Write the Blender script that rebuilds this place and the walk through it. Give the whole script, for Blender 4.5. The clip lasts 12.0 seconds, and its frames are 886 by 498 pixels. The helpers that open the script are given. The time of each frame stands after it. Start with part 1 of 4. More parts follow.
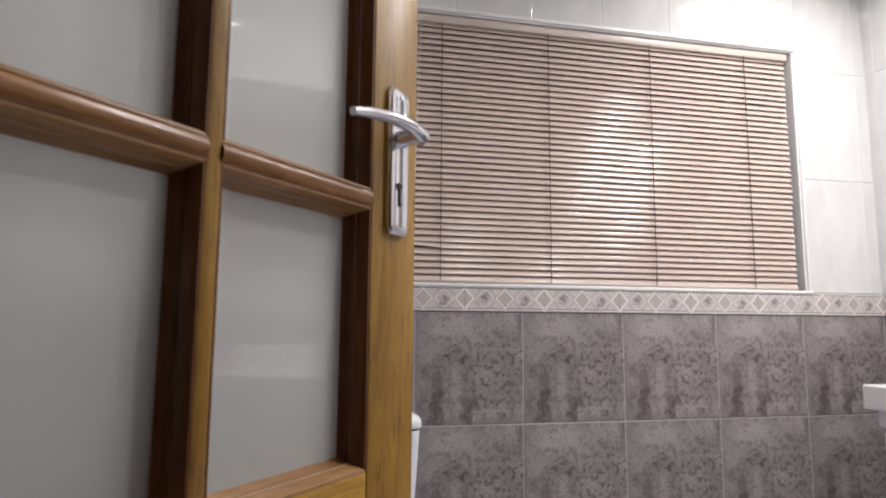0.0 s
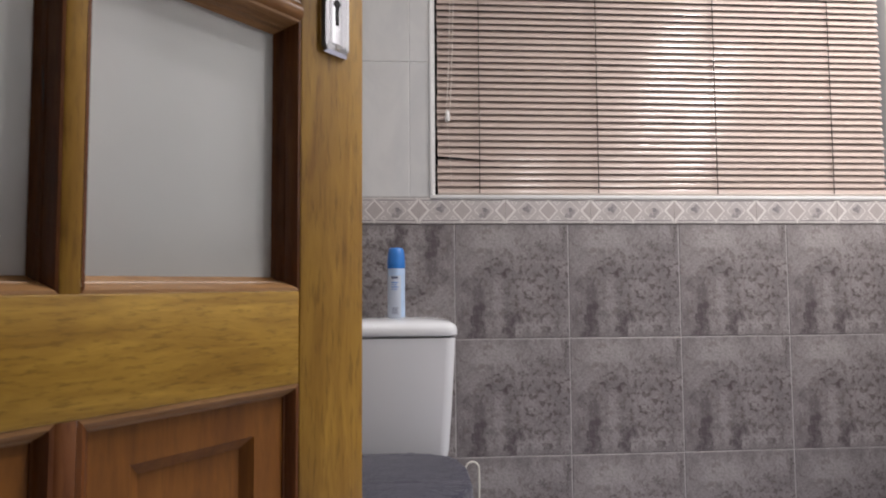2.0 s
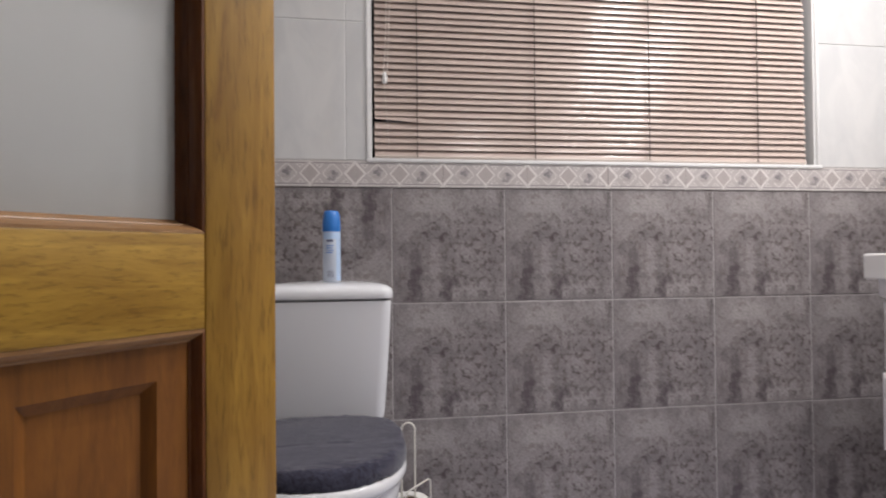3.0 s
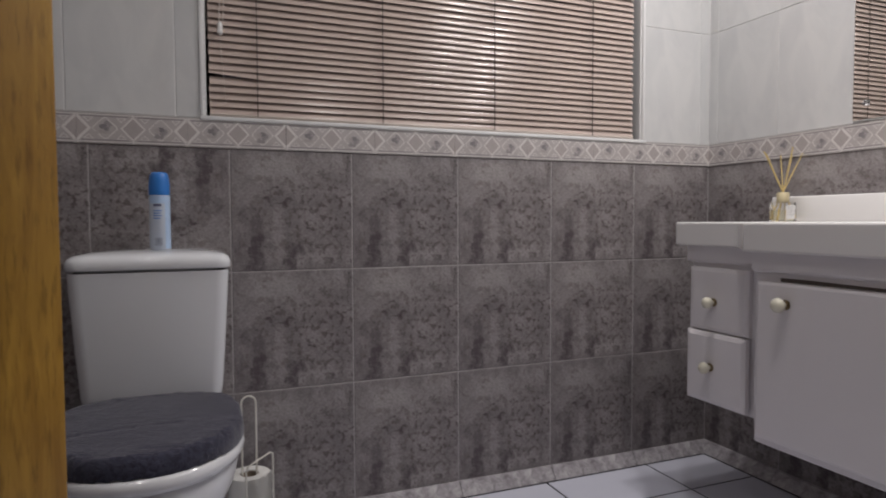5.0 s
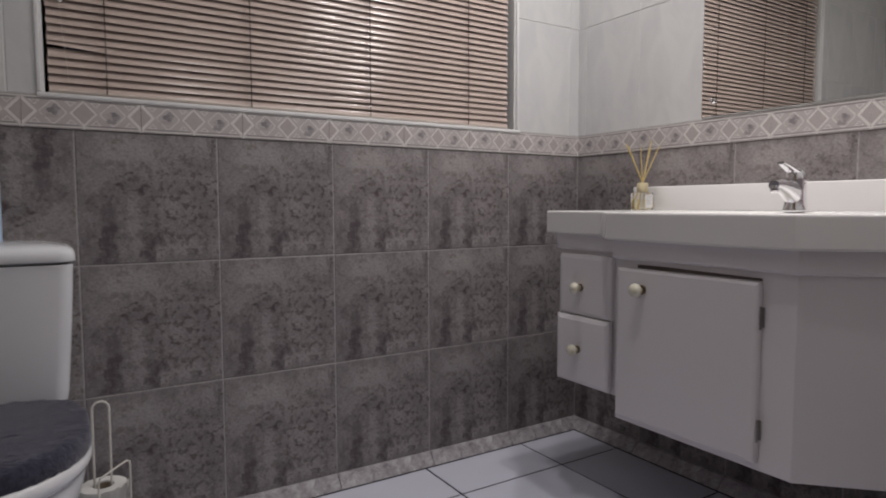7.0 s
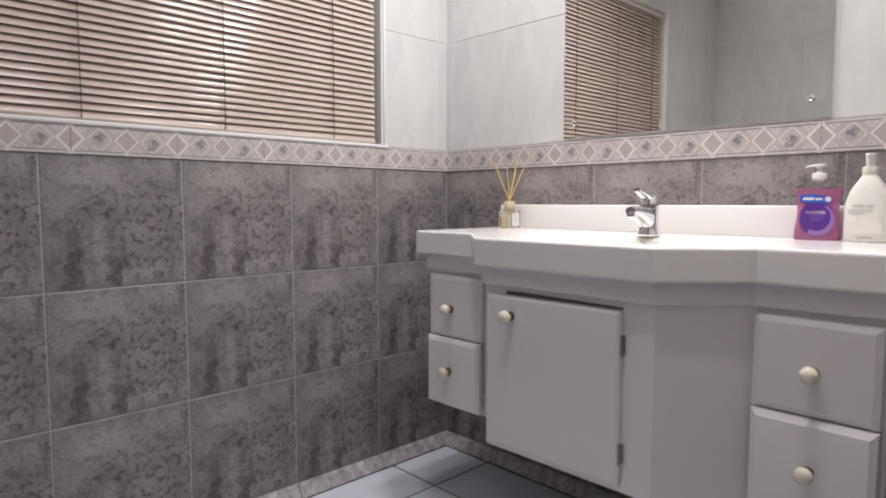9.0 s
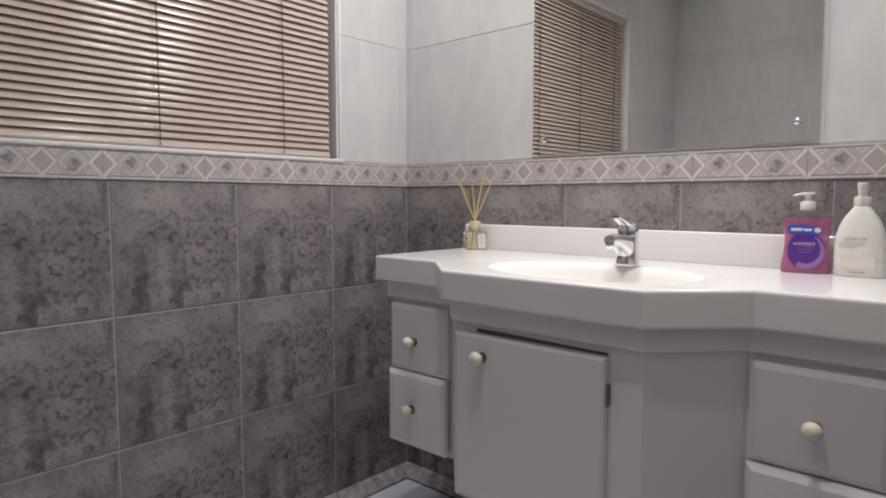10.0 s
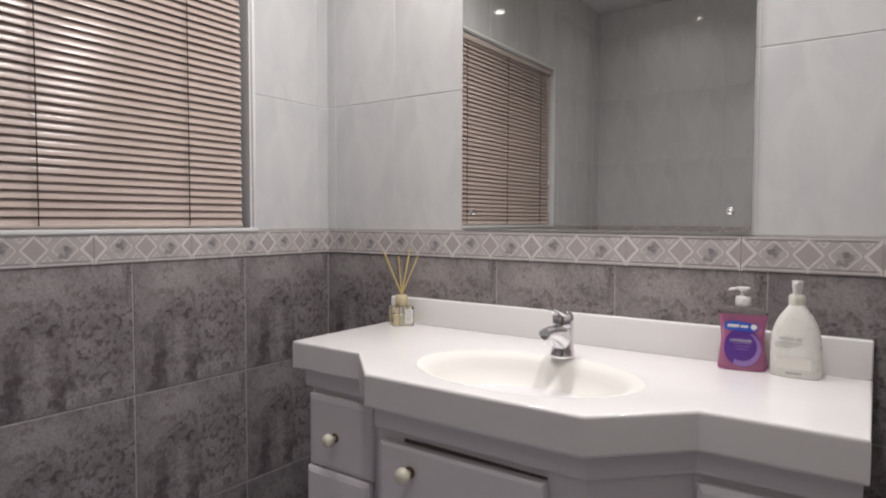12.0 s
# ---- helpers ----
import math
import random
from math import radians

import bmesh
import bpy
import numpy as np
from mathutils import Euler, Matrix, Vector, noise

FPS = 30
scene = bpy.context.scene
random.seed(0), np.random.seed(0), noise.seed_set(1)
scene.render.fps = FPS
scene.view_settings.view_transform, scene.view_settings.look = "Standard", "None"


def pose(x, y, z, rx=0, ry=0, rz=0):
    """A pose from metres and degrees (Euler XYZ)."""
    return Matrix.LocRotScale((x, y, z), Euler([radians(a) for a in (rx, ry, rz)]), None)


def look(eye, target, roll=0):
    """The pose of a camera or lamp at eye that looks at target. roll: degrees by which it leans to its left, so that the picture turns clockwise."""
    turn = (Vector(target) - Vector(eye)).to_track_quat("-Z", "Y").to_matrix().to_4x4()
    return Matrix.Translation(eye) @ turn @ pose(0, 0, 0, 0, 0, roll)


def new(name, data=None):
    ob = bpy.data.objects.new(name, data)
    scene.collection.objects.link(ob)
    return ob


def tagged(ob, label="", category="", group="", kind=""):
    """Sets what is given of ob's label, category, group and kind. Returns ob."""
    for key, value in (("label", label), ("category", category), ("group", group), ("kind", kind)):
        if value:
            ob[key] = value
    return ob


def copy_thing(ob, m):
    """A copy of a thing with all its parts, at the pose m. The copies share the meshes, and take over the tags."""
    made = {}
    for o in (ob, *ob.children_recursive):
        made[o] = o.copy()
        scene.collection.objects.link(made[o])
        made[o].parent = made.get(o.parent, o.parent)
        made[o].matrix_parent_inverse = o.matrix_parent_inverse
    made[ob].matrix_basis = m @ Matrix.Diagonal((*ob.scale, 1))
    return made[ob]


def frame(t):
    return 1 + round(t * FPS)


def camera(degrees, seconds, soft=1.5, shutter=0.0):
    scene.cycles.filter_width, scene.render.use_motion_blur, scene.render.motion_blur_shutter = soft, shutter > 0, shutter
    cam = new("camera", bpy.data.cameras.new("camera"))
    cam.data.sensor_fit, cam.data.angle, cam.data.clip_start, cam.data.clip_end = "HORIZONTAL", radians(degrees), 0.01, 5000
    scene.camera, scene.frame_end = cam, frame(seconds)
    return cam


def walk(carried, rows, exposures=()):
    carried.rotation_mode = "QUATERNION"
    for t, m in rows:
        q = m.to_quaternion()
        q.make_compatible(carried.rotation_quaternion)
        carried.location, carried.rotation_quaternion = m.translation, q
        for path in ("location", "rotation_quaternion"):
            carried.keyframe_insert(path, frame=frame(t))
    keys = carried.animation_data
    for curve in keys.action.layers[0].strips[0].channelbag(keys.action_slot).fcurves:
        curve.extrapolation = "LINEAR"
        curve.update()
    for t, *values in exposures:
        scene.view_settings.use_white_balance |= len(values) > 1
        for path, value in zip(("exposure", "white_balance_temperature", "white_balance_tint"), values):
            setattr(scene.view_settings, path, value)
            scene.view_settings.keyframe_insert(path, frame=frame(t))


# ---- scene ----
cam = camera(71.2, 12.0, soft=1.9, shutter=0.5)
PATH = [
    (0, (-1.973, -1.805, 1.009), (-1.554, 0.135, 1.255), 0.4),
    (0.5, (-1.926, -1.762, 0.969), (-1.584, 0.194, 1.208), 0.0),
    (1, (-1.893, -1.756, 0.926), (-1.641, 0.216, 1.142), -0.4),
    (1.5, (-1.858, -1.772, 0.897), (-1.693, 0.214, 1.058), -0.2),
    (2, (-1.823, -1.776, 0.876), (-1.684, 0.215, 0.992), -0.4),
    (2.5, (-1.798, -1.776, 0.861), (-1.62, 0.215, 0.935), -0.5),
    (3, (-1.789, -1.775, 0.848), (-1.487, 0.202, 0.878), -0.5),
    (3.5, (-1.781, -1.768, 0.845), (-1.357, 0.186, 0.836), -0.4),
    (5.5, (-1.739, -1.762, 0.858), (-0.919, 0.059, 0.75), -0.2),
    (6, (-1.728, -1.762, 0.857), (-0.834, 0.023, 0.736), -0.2),
    (6.5, (-1.718, -1.758, 0.865), (-0.741, -0.018, 0.731), -0.1),
    (7, (-1.71, -1.757, 0.867), (-0.652, -0.065, 0.727), -0.1),
    (9, (-1.659, -1.707, 0.937), (-0.277, -0.269, 0.786), -0.0),
    (9.5, (-1.619, -1.644, 0.974), (-0.188, -0.255, 0.819), 0.0),
    (10, (-1.572, -1.584, 1.005), (-0.087, -0.254, 0.848), 0.1),
    (10.5, (-1.534, -1.564, 1.039), (0.001, -0.291, 0.884), 0.1),
    (11, (-1.5, -1.547, 1.081), (0.077, -0.329, 0.921), 0.2),
    (11.5, (-1.476, -1.532, 1.118), (0.126, -0.343, 0.979), 0.2),
    (12, (-1.473, -1.506, 1.16), (0.161, -0.357, 1.067), 0.2),
]
EXPOSURES = [(0, 0.75), (0.5, 0.75), (1.5, 0.75), (3.0, 0.75), (3.5, 0.71), (5.5, -0.18), (7.0, -0.21), (9.0, 0.43), (9.5, 0.19), (10.5, -0.04), (12.0, -0.14)]
walk(cam, [(t, look(eye, target, roll)) for t, eye, target, roll in PATH], EXPOSURES)


# ---- light ----
scene.view_settings.exposure = 0.0
world = bpy.data.worlds.new("night")
world.use_nodes = True
world.node_tree.nodes["Background"].inputs[0].default_value = (0.02, 0.022, 0.03, 1)
world.node_tree.nodes["Background"].inputs[1].default_value = 0.3
scene.world = world
CEIL = 2.48
LAMPS = [(-0.56, -0.46, 4.0), (-0.29, -0.62, 6.0), (-0.50, -1.28, 7.0), (-1.08, -1.12, 3.6), (-1.98, -0.50, 0.8), (-1.98, -1.30, 1.0)]
for lx, ly, watts in LAMPS:
    data = bpy.data.lights.new("downlight_beam", "AREA")
    data.shape, data.size, data.energy, data.color = "DISK", 0.065, watts, (1.0, 0.952, 0.955)
    data.spread = radians(145)
    new("downlight_beam", data).matrix_world = pose(lx, ly, CEIL - 0.012)


# ---- materials ----
def nodes_of(name):
    m = bpy.data.materials.new(name)
    m.use_nodes = True
    nt = m.node_tree
    return m, nt, nt.nodes["Principled BSDF"]


def add(nt, kind, **sets):
    n = nt.nodes.new(kind)
    for k, v in sets.items():
        if k in n.inputs:
            n.inputs[k].default_value = v
    return n


def ramp(nt, src, stops):
    r = nt.nodes.new("ShaderNodeValToRGB")
    e = r.color_ramp.elements
    while len(e) < len(stops):
        e.new(0.5)
    for el, (p, c) in zip(e, stops):
        el.position = p
        el.color = (*c, 1) if len(c) == 3 else c
    nt.links.new(src, r.inputs[0])
    return r.outputs[0]


def mix(nt, fac, a, b, mode="MIX"):
    n = nt.nodes.new("ShaderNodeMix")
    n.data_type, n.blend_type = "RGBA", mode
    for i, v in ((0, fac), (6, a), (7, b)):
        if isinstance(v, (int, float)):
            n.inputs[i].default_value = v
        elif isinstance(v, tuple):
            n.inputs[i].default_value = (*v, 1)
        else:
            nt.links.new(v, n.inputs[i])
    return n.outputs[2]


def calc(nt, op, a, b=0.0):
    n = nt.nodes.new("ShaderNodeMath")
    n.operation, n.use_clamp = op, op in ("MULTIPLY", "ADD")
    for i, v in enumerate((a, b)):
        if isinstance(v, (int, float)):
            n.inputs[i].default_value = v
        else:
            nt.links.new(v, n.inputs[i])
    return n.outputs[0]


def coords(nt, scale=(1, 1, 1), shift=(0, 0, 0), turn=(0, 0, 0)):
    tc = nt.nodes.new("ShaderNodeTexCoord")
    mp = nt.nodes.new("ShaderNodeMapping")
    mp.inputs["Scale"].default_value, mp.inputs["Location"].default_value = scale, shift
    mp.inputs["Rotation"].default_value = turn
    nt.links.new(tc.outputs["Object"], mp.inputs["Vector"])
    return mp.outputs[0]


def noise_tex(nt, vec, scale, detail=4.0, rough=0.55, distort=0.0):
    n = add(nt, "ShaderNodeTexNoise", Scale=scale, Detail=detail, Roughness=rough, Distortion=distort)
    nt.links.new(vec, n.inputs["Vector"])
    return n.outputs["Fac"]


def bump(nt, bs, height, strength, dist=0.002):
    b = add(nt, "ShaderNodeBump", Strength=strength, Distance=dist)
    nt.links.new(height, b.inputs["Height"])
    nt.links.new(b.outputs[0], bs.inputs["Normal"])


def surface(name, color, rough=0.5, metal=0.0, vary=0.08, scale=8.0, grain=0.0, grain_scale=200.0, coat=0.0, spec=0.5, rvary=0.06):
    """A plain finish with large and small variation."""
    m, nt, bs = nodes_of(name)
    v = coords(nt)
    big, fine = noise_tex(nt, v, scale), noise_tex(nt, v, scale * 9, 5)
    lo = tuple(c * (1 - vary) for c in color)
    hi = tuple(min(1, c * (1 + vary)) for c in color)
    c = mix(nt, big, lo, hi)
    c = mix(nt, vary, c, ramp(nt, fine, [(0.3, lo), (0.7, hi)]))
    nt.links.new(c, bs.inputs["Base Color"])
    r = add(nt, "ShaderNodeMapRange")
    r.inputs[3].default_value, r.inputs[4].default_value = max(0.02, rough - rvary), min(1, rough + rvary)
    nt.links.new(fine, r.inputs[0])
    nt.links.new(r.outputs[0], bs.inputs["Roughness"])
    bs.inputs["Metallic"].default_value = metal
    bs.inputs["Coat Weight"].default_value = coat
    bs.inputs["Coat Roughness"].default_value = 0.05
    bs.inputs["Specular IOR Level"].default_value = spec
    if grain:
        bump(nt, bs, noise_tex(nt, v, grain_scale, 3), grain, 0.001)
    return m


def grey_tile_material():
    """Mottled taupe print, the same on every tile: smooth pale head, speckled right half, dark upright drips at the lower left."""
    m, nt, bs = nodes_of("grey_tile")
    v = coords(nt)
    info = nt.nodes.new("ShaderNodeObjectInfo")

    # ragged edges: the print's own coordinates wander a little
    wob = add(nt, "ShaderNodeTexNoise", Scale=46.0, Detail=4.0, Roughness=0.62)
    nt.links.new(v, wob.inputs["Vector"])
    off = nt.nodes.new("ShaderNodeVectorMath")
    off.operation = "MULTIPLY_ADD"
    off.inputs[1].default_value, off.inputs[2].default_value = (0.085,) * 3, (-0.0425,) * 3
    nt.links.new(wob.outputs["Color"], off.inputs[0])
    rag = nt.nodes.new("ShaderNodeVectorMath")
    nt.links.new(v, rag.inputs[0])
    nt.links.new(off.outputs[0], rag.inputs[1])

    def spots(rows):
        """Sum of soft oval marks (u, v, half-width, half-height, depth) in shares of a tile."""
        total = None
        for pu, pv, ru, rv, depth in rows:
            mp = nt.nodes.new("ShaderNodeMapping")
            mp.inputs["Scale"].default_value = (1 / (ru * T), 0, 1 / (rv * T))
            mp.inputs["Location"].default_value = (-pu / ru, 0, -pv / rv)
            nt.links.new(rag.outputs[0], mp.inputs["Vector"])
            ln = nt.nodes.new("ShaderNodeVectorMath")
            ln.operation = "LENGTH"
            nt.links.new(mp.outputs[0], ln.inputs[0])
            mr = nt.nodes.new("ShaderNodeMapRange")
            mr.interpolation_type = "SMOOTHSTEP"
            for i, x in ((1, 0.25), (2, 1.2), (3, depth), (4, 0.0)):
                mr.inputs[i].default_value = x
            nt.links.new(ln.outputs["Value"], mr.inputs[0])
            total = mr.outputs[0] if total is None else calc(nt, "ADD", total, mr.outputs[0])
        return total

    cloud = noise_tex(nt, v, 9, 8, 0.72, 0.25)
    col = ramp(nt, cloud, [(0.30, (0.150, 0.135, 0.139)), (0.46, (0.208, 0.189, 0.191)), (0.58, (0.258, 0.237, 0.237)), (0.72, (0.325, 0.302, 0.300))])
    # pale clouds at the head and between the drips
    pale = spots([(0.30, 0.86, 0.26, 0.14, 0.40), (0.55, 0.72, 0.12, 0.20, 0.30), (0.68, 0.45, 0.22, 0.14, 0.28), (0.36, 0.30, 0.07, 0.22, 0.42), (0.72, 0.10, 0.20, 0.07, 0.30), (0.10, 0.62, 0.09, 0.12, 0.2)])
    col = mix(nt, pale, col, (0.395, 0.368, 0.364))
    dark = (0.078, 0.063, 0.069)
    # fine speckles over the right half, thinning towards the head and the left
    field = calc(nt, "ADD", 0.2, spots([(0.72, 0.42, 0.46, 0.52, 0.7), (0.97, 0.70, 0.12, 0.34, 0.4), (0.30, 0.62, 0.18, 0.14, 0.35), (0.20, 0.45, 0.20, 0.16, 0.3)]))
    sp = noise_tex(nt, coords(nt, (1, 1, 0.9), (0.3, 0, 0.1)), 66, 4, 0.6, 0.3)
    col = mix(nt, calc(nt, "MULTIPLY", calc(nt, "MULTIPLY", ramp(nt, sp, [(0.525, (0, 0, 0)), (0.60, (1, 1, 1))]), field), 0.8), col, (0.076, 0.056, 0.055))
    fl = noise_tex(nt, coords(nt, (1, 1, 0.8), (2.3, 0, 5.5)), 38, 5, 0.66, 0.3)
    col = mix(nt, calc(nt, "MULTIPLY", ramp(nt, fl, [(0.55, (0, 0, 0)), (0.64, (1, 1, 1))]), 0.5), col, (0.105, 0.078, 0.074))
    # drips running up from the foot, with knots
    drip = spots([(0.195, 0.05, 0.085, 0.22, 1.0), (0.20, 0.24, 0.075, 0.19, 0.9), (0.17, 0.45, 0.105, 0.09, 0.65), (0.06, 0.20, 0.045, 0.17, 0.6), (0.07, 0.45, 0.04, 0.05, 0.5), (0.47, 0.06, 0.066, 0.18, 1.0), (0.53, 0.17, 0.074, 0.12, 0.85), (0.61, 0.05, 0.05, 0.06, 0.35), (0.335, 0.20, 0.05, 0.06, 0.5)])
    knot = spots([(0.34, 0.68, 0.028, 0.024, 0.9), (0.295, 0.60, 0.030, 0.032, 0.9), (0.445, 0.575, 0.034, 0.040, 0.95), (0.75, 0.80, 0.030, 0.050, 0.6), (0.57, 0.685, 0.035, 0.024, 0.6), (0.61, 0.565, 0.035, 0.035, 0.65), (0.97, 0.90, 0.022, 0.075, 0.75), (0.985, 0.40, 0.024, 0.030, 0.9), (0.73, 0.175, 0.032, 0.030, 0.8), (0.63, 0.19, 0.030, 0.034, 0.75), (0.80, 0.07, 0.035, 0.028, 0.8), (0.87, 0.11, 0.026, 0.026, 0.6), (0.66, 0.35, 0.045, 0.016, 0.7), (0.99, 0.07, 0.020, 0.030, 0.8), (0.86, 0.62, 0.03, 0.03, 0.5)])
    fine = noise_tex(nt, coords(nt, (1, 1, 0.55)), 75, 5, 0.65)
    bite = ramp(nt, fine, [(0.33, (0.35, 0.35, 0.35)), (0.56, (1, 1, 1))])
    col = mix(nt, calc(nt, "MULTIPLY", calc(nt, "MULTIPLY", drip, bite), 0.88), col, dark)
    col = mix(nt, calc(nt, "MULTIPLY", calc(nt, "MULTIPLY", knot, bite), 0.95), col, (0.066, 0.050, 0.052))
    # fine grit over all
    grit = noise_tex(nt, v, 170, 3, 0.6)
    col = mix(nt, 0.5, col, mix(nt, 1.0, col, ramp(nt, grit, [(0.36, (0.70, 0.69, 0.68)), (0.62, (1.28, 1.29, 1.28))]), "MULTIPLY"))
    shade = ramp(nt, info.outputs["Random"], [(0, (0.93, 0.93, 0.935)), (1, (1.06, 1.055, 1.05))])
    col = mix(nt, 1.0, col, shade, "MULTIPLY")
    nt.links.new(col, bs.inputs["Base Color"])
    bs.inputs["Roughness"].default_value = 0.42
    bs.inputs["Specular IOR Level"].default_value = 0.35
    bump(nt, bs, noise_tex(nt, v, 60, 4), 0.12, 0.001)
    return m


def grout_material():
    """Grey grout between the lower tiles, white grout between the upper ones."""
    m, nt, bs = nodes_of("grout")
    v = coords(nt)
    sep = nt.nodes.new("ShaderNodeSeparateXYZ")
    nt.links.new(v, sep.inputs[0])
    n = noise_tex(nt, v, 60, 4)
    up = calc(nt, "GREATER_THAN", sep.outputs[2], 1.12)
    lo = ramp(nt, n, [(0.3, (0.31, 0.29, 0.287)), (0.7, (0.44, 0.415, 0.41))])
    hi = ramp(nt, n, [(0.3, (0.64, 0.64, 0.63)), (0.7, (0.72, 0.72, 0.71))])
    nt.links.new(mix(nt, up, lo, hi), bs.inputs["Base Color"])
    bs.inputs["Roughness"].default_value = 0.85
    return m


def white_tile_material():
    """Satin white glaze with faint cloudy marbling and a slight waviness."""
    m, nt, bs = nodes_of("white_tile")
    v = coords(nt)
    cloud = noise_tex(nt, coords(nt, (1, 1, 0.55), (0, 0, 0), (0, 0.5, 0)), 9, 6, 0.6, 1.2)
    col = ramp(nt, cloud, [(0.3, (0.555, 0.56, 0.56)), (0.62, (0.625, 0.625, 0.615))])
    info = nt.nodes.new("ShaderNodeObjectInfo")
    col = mix(nt, 1.0, col, ramp(nt, info.outputs["Random"], [(0, (0.965, 0.965, 0.965)), (1, (1, 1, 1))]), "MULTIPLY")
    nt.links.new(col, bs.inputs["Base Color"])
    bs.inputs["Roughness"].default_value = 0.055
    bs.inputs["Specular IOR Level"].default_value = 0.45
    bump(nt, bs, noise_tex(nt, v, 7, 2), 0.05, 0.003)
    return m


def skirting_material():
    """Glazed strip with a strong pale marbling."""
    m, nt, bs = nodes_of("skirting_glaze")
    v = coords(nt)
    c = ramp(nt, noise_tex(nt, v, 34, 7, 0.7, 0.4), [(0.32, (0.20, 0.185, 0.195)), (0.5, (0.35, 0.33, 0.345)), (0.68, (0.53, 0.51, 0.52))])
    nt.links.new(c, bs.inputs["Base Color"])
    bs.inputs["Roughness"].default_value = 0.11
    bump(nt, bs, noise_tex(nt, v, 50, 3), 0.3, 0.001)
    return m


def wood_material(name, dark, light, along="x", pore=0.3, rough=0.38):
    """Oiled hardwood: long fibres, short dark pores, slow colour drift."""
    m, nt, bs = nodes_of(name)
    s = {"x": (3.2, 26, 26), "z": (20, 20, 2.6)}[along]
    p = {"x": (60, 300, 300), "z": (190, 190, 26)}[along]
    fibre = noise_tex(nt, coords(nt, s), 2.4, 7, 0.66, 0.7)
    pores = noise_tex(nt, coords(nt, p), 1.0, 3, 0.6)
    drift = noise_tex(nt, coords(nt), 5, 3)
    mid = tuple((a + b) / 2 for a, b in zip(dark, light))
    col = ramp(nt, fibre, [(0.28, dark), (0.5, mid), (0.7, light)])
    col = mix(nt, calc(nt, "MULTIPLY", ramp(nt, pores, [(0.52, (0, 0, 0)), (0.66, (1, 1, 1))]), pore), col, tuple(c * 0.5 for c in dark))
    col = mix(nt, 1.0, col, ramp(nt, drift, [(0.3, (0.82, 0.8, 0.78)), (0.7, (1.1, 1.1, 1.1))]), "MULTIPLY")
    nt.links.new(col, bs.inputs["Base Color"])
    bs.inputs["Roughness"].default_value = rough
    bs.inputs["Specular IOR Level"].default_value = 0.4
    bump(nt, bs, pores, 0.10, 0.0008)
    return m


def frosted_material():
    """Obscure glass: smooth on the near side, diffusing behind."""
    m, nt, bs = nodes_of("obscure_glass")
    v = coords(nt)
    col = ramp(nt, noise_tex(nt, v, 5, 3), [(0.3, (0.69, 0.71, 0.695)), (0.7, (0.755, 0.77, 0.755))])
    nt.links.new(col, bs.inputs["Base Color"])
    bs.inputs["Transmission Weight"].default_value = 0.45
    bs.inputs["Roughness"].default_value = 0.6
    bs.inputs["Coat Weight"].default_value = 0.9
    bs.inputs["Coat Roughness"].default_value = 0.02
    bs.inputs["Coat IOR"].default_value = 1.62
    return m


def clear_material(name, color=(1, 1, 1), rough=0.02, ior=1.45):
    m, nt, bs = nodes_of(name)
    bs.inputs["Base Color"].default_value = (*color, 1)
    bs.inputs["Transmission Weight"].default_value = 1.0
    bs.inputs["Roughness"].default_value = rough
    bs.inputs["IOR"].default_value = ior
    return m


def plush_material():
    m, nt, bs = nodes_of("grey_plush")
    v = coords(nt)
    tuft = noise_tex(nt, coords(nt, (1, 1.9, 1)), 95, 4, 0.6, 0.8)
    nap = noise_tex(nt, v, 7, 3)
    col = ramp(nt, tuft, [(0.36, (0.020, 0.020, 0.032)), (0.58, (0.052, 0.052, 0.080))])
    col = mix(nt, calc(nt, "MULTIPLY", nap, 0.5), col, (0.078, 0.077, 0.105))
    nt.links.new(col, bs.inputs["Base Color"])
    bs.inputs["Roughness"].default_value = 0.95
    bs.inputs["Specular IOR Level"].default_value = 0.1
    bs.inputs["Sheen Weight"].default_value = 0.5
    bs.inputs["Sheen Roughness"].default_value = 0.4
    bump(nt, bs, tuft, 0.7, 0.004)
    return m


def glow(name, color, power):
    m, nt, bs = nodes_of(name)
    bs.inputs["Emission Color"].default_value = (*color, 1)
    bs.inputs["Emission Strength"].default_value = power
    return m


T = 0.333  # side of a grey tile
GREY, WHITE = grey_tile_material(), white_tile_material()
GROUT_W = grout_material()
FLOOR_GROUT = surface("dark_grout", (0.028, 0.027, 0.032), 0.85, vary=0.3)
FLOOR_TILE = surface("floor_tile", (0.58, 0.59, 0.67), 0.24, vary=0.06, scale=5)
PLASTER = surface("ceiling_paint", (0.76, 0.76, 0.75), 0.8, vary=0.03, grain=0.1)
BORDER = surface("border_glaze", (0.455, 0.42, 0.408), 0.35, vary=0.12, scale=30, grain=0.15, grain_scale=300)
BORDER_DARK = surface("border_line", (0.30, 0.275, 0.275), 0.4, vary=0.15, scale=40)
BORDER_WHITE = surface("border_white", (0.66, 0.63, 0.605), 0.35, vary=0.06, scale=40)
BORDER_PINK = surface("border_rose", (0.405, 0.362, 0.35), 0.4, vary=0.12, scale=50)
ROSE_DARK = surface("rose_shade", (0.215, 0.20, 0.205), 0.45, vary=0.2, scale=90)
SKIRT = skirting_material()
CERAMIC = surface("ceramic", (0.74, 0.75, 0.77), 0.1, vary=0.015, coat=0.3)
TOP_GEL = surface("vanity_gelcoat", (0.81, 0.795, 0.78), 0.16, vary=0.02)
BOWL_GEL = surface("bowl_gelcoat", (0.770, 0.755, 0.708), 0.55, vary=0.03, spec=0.3)
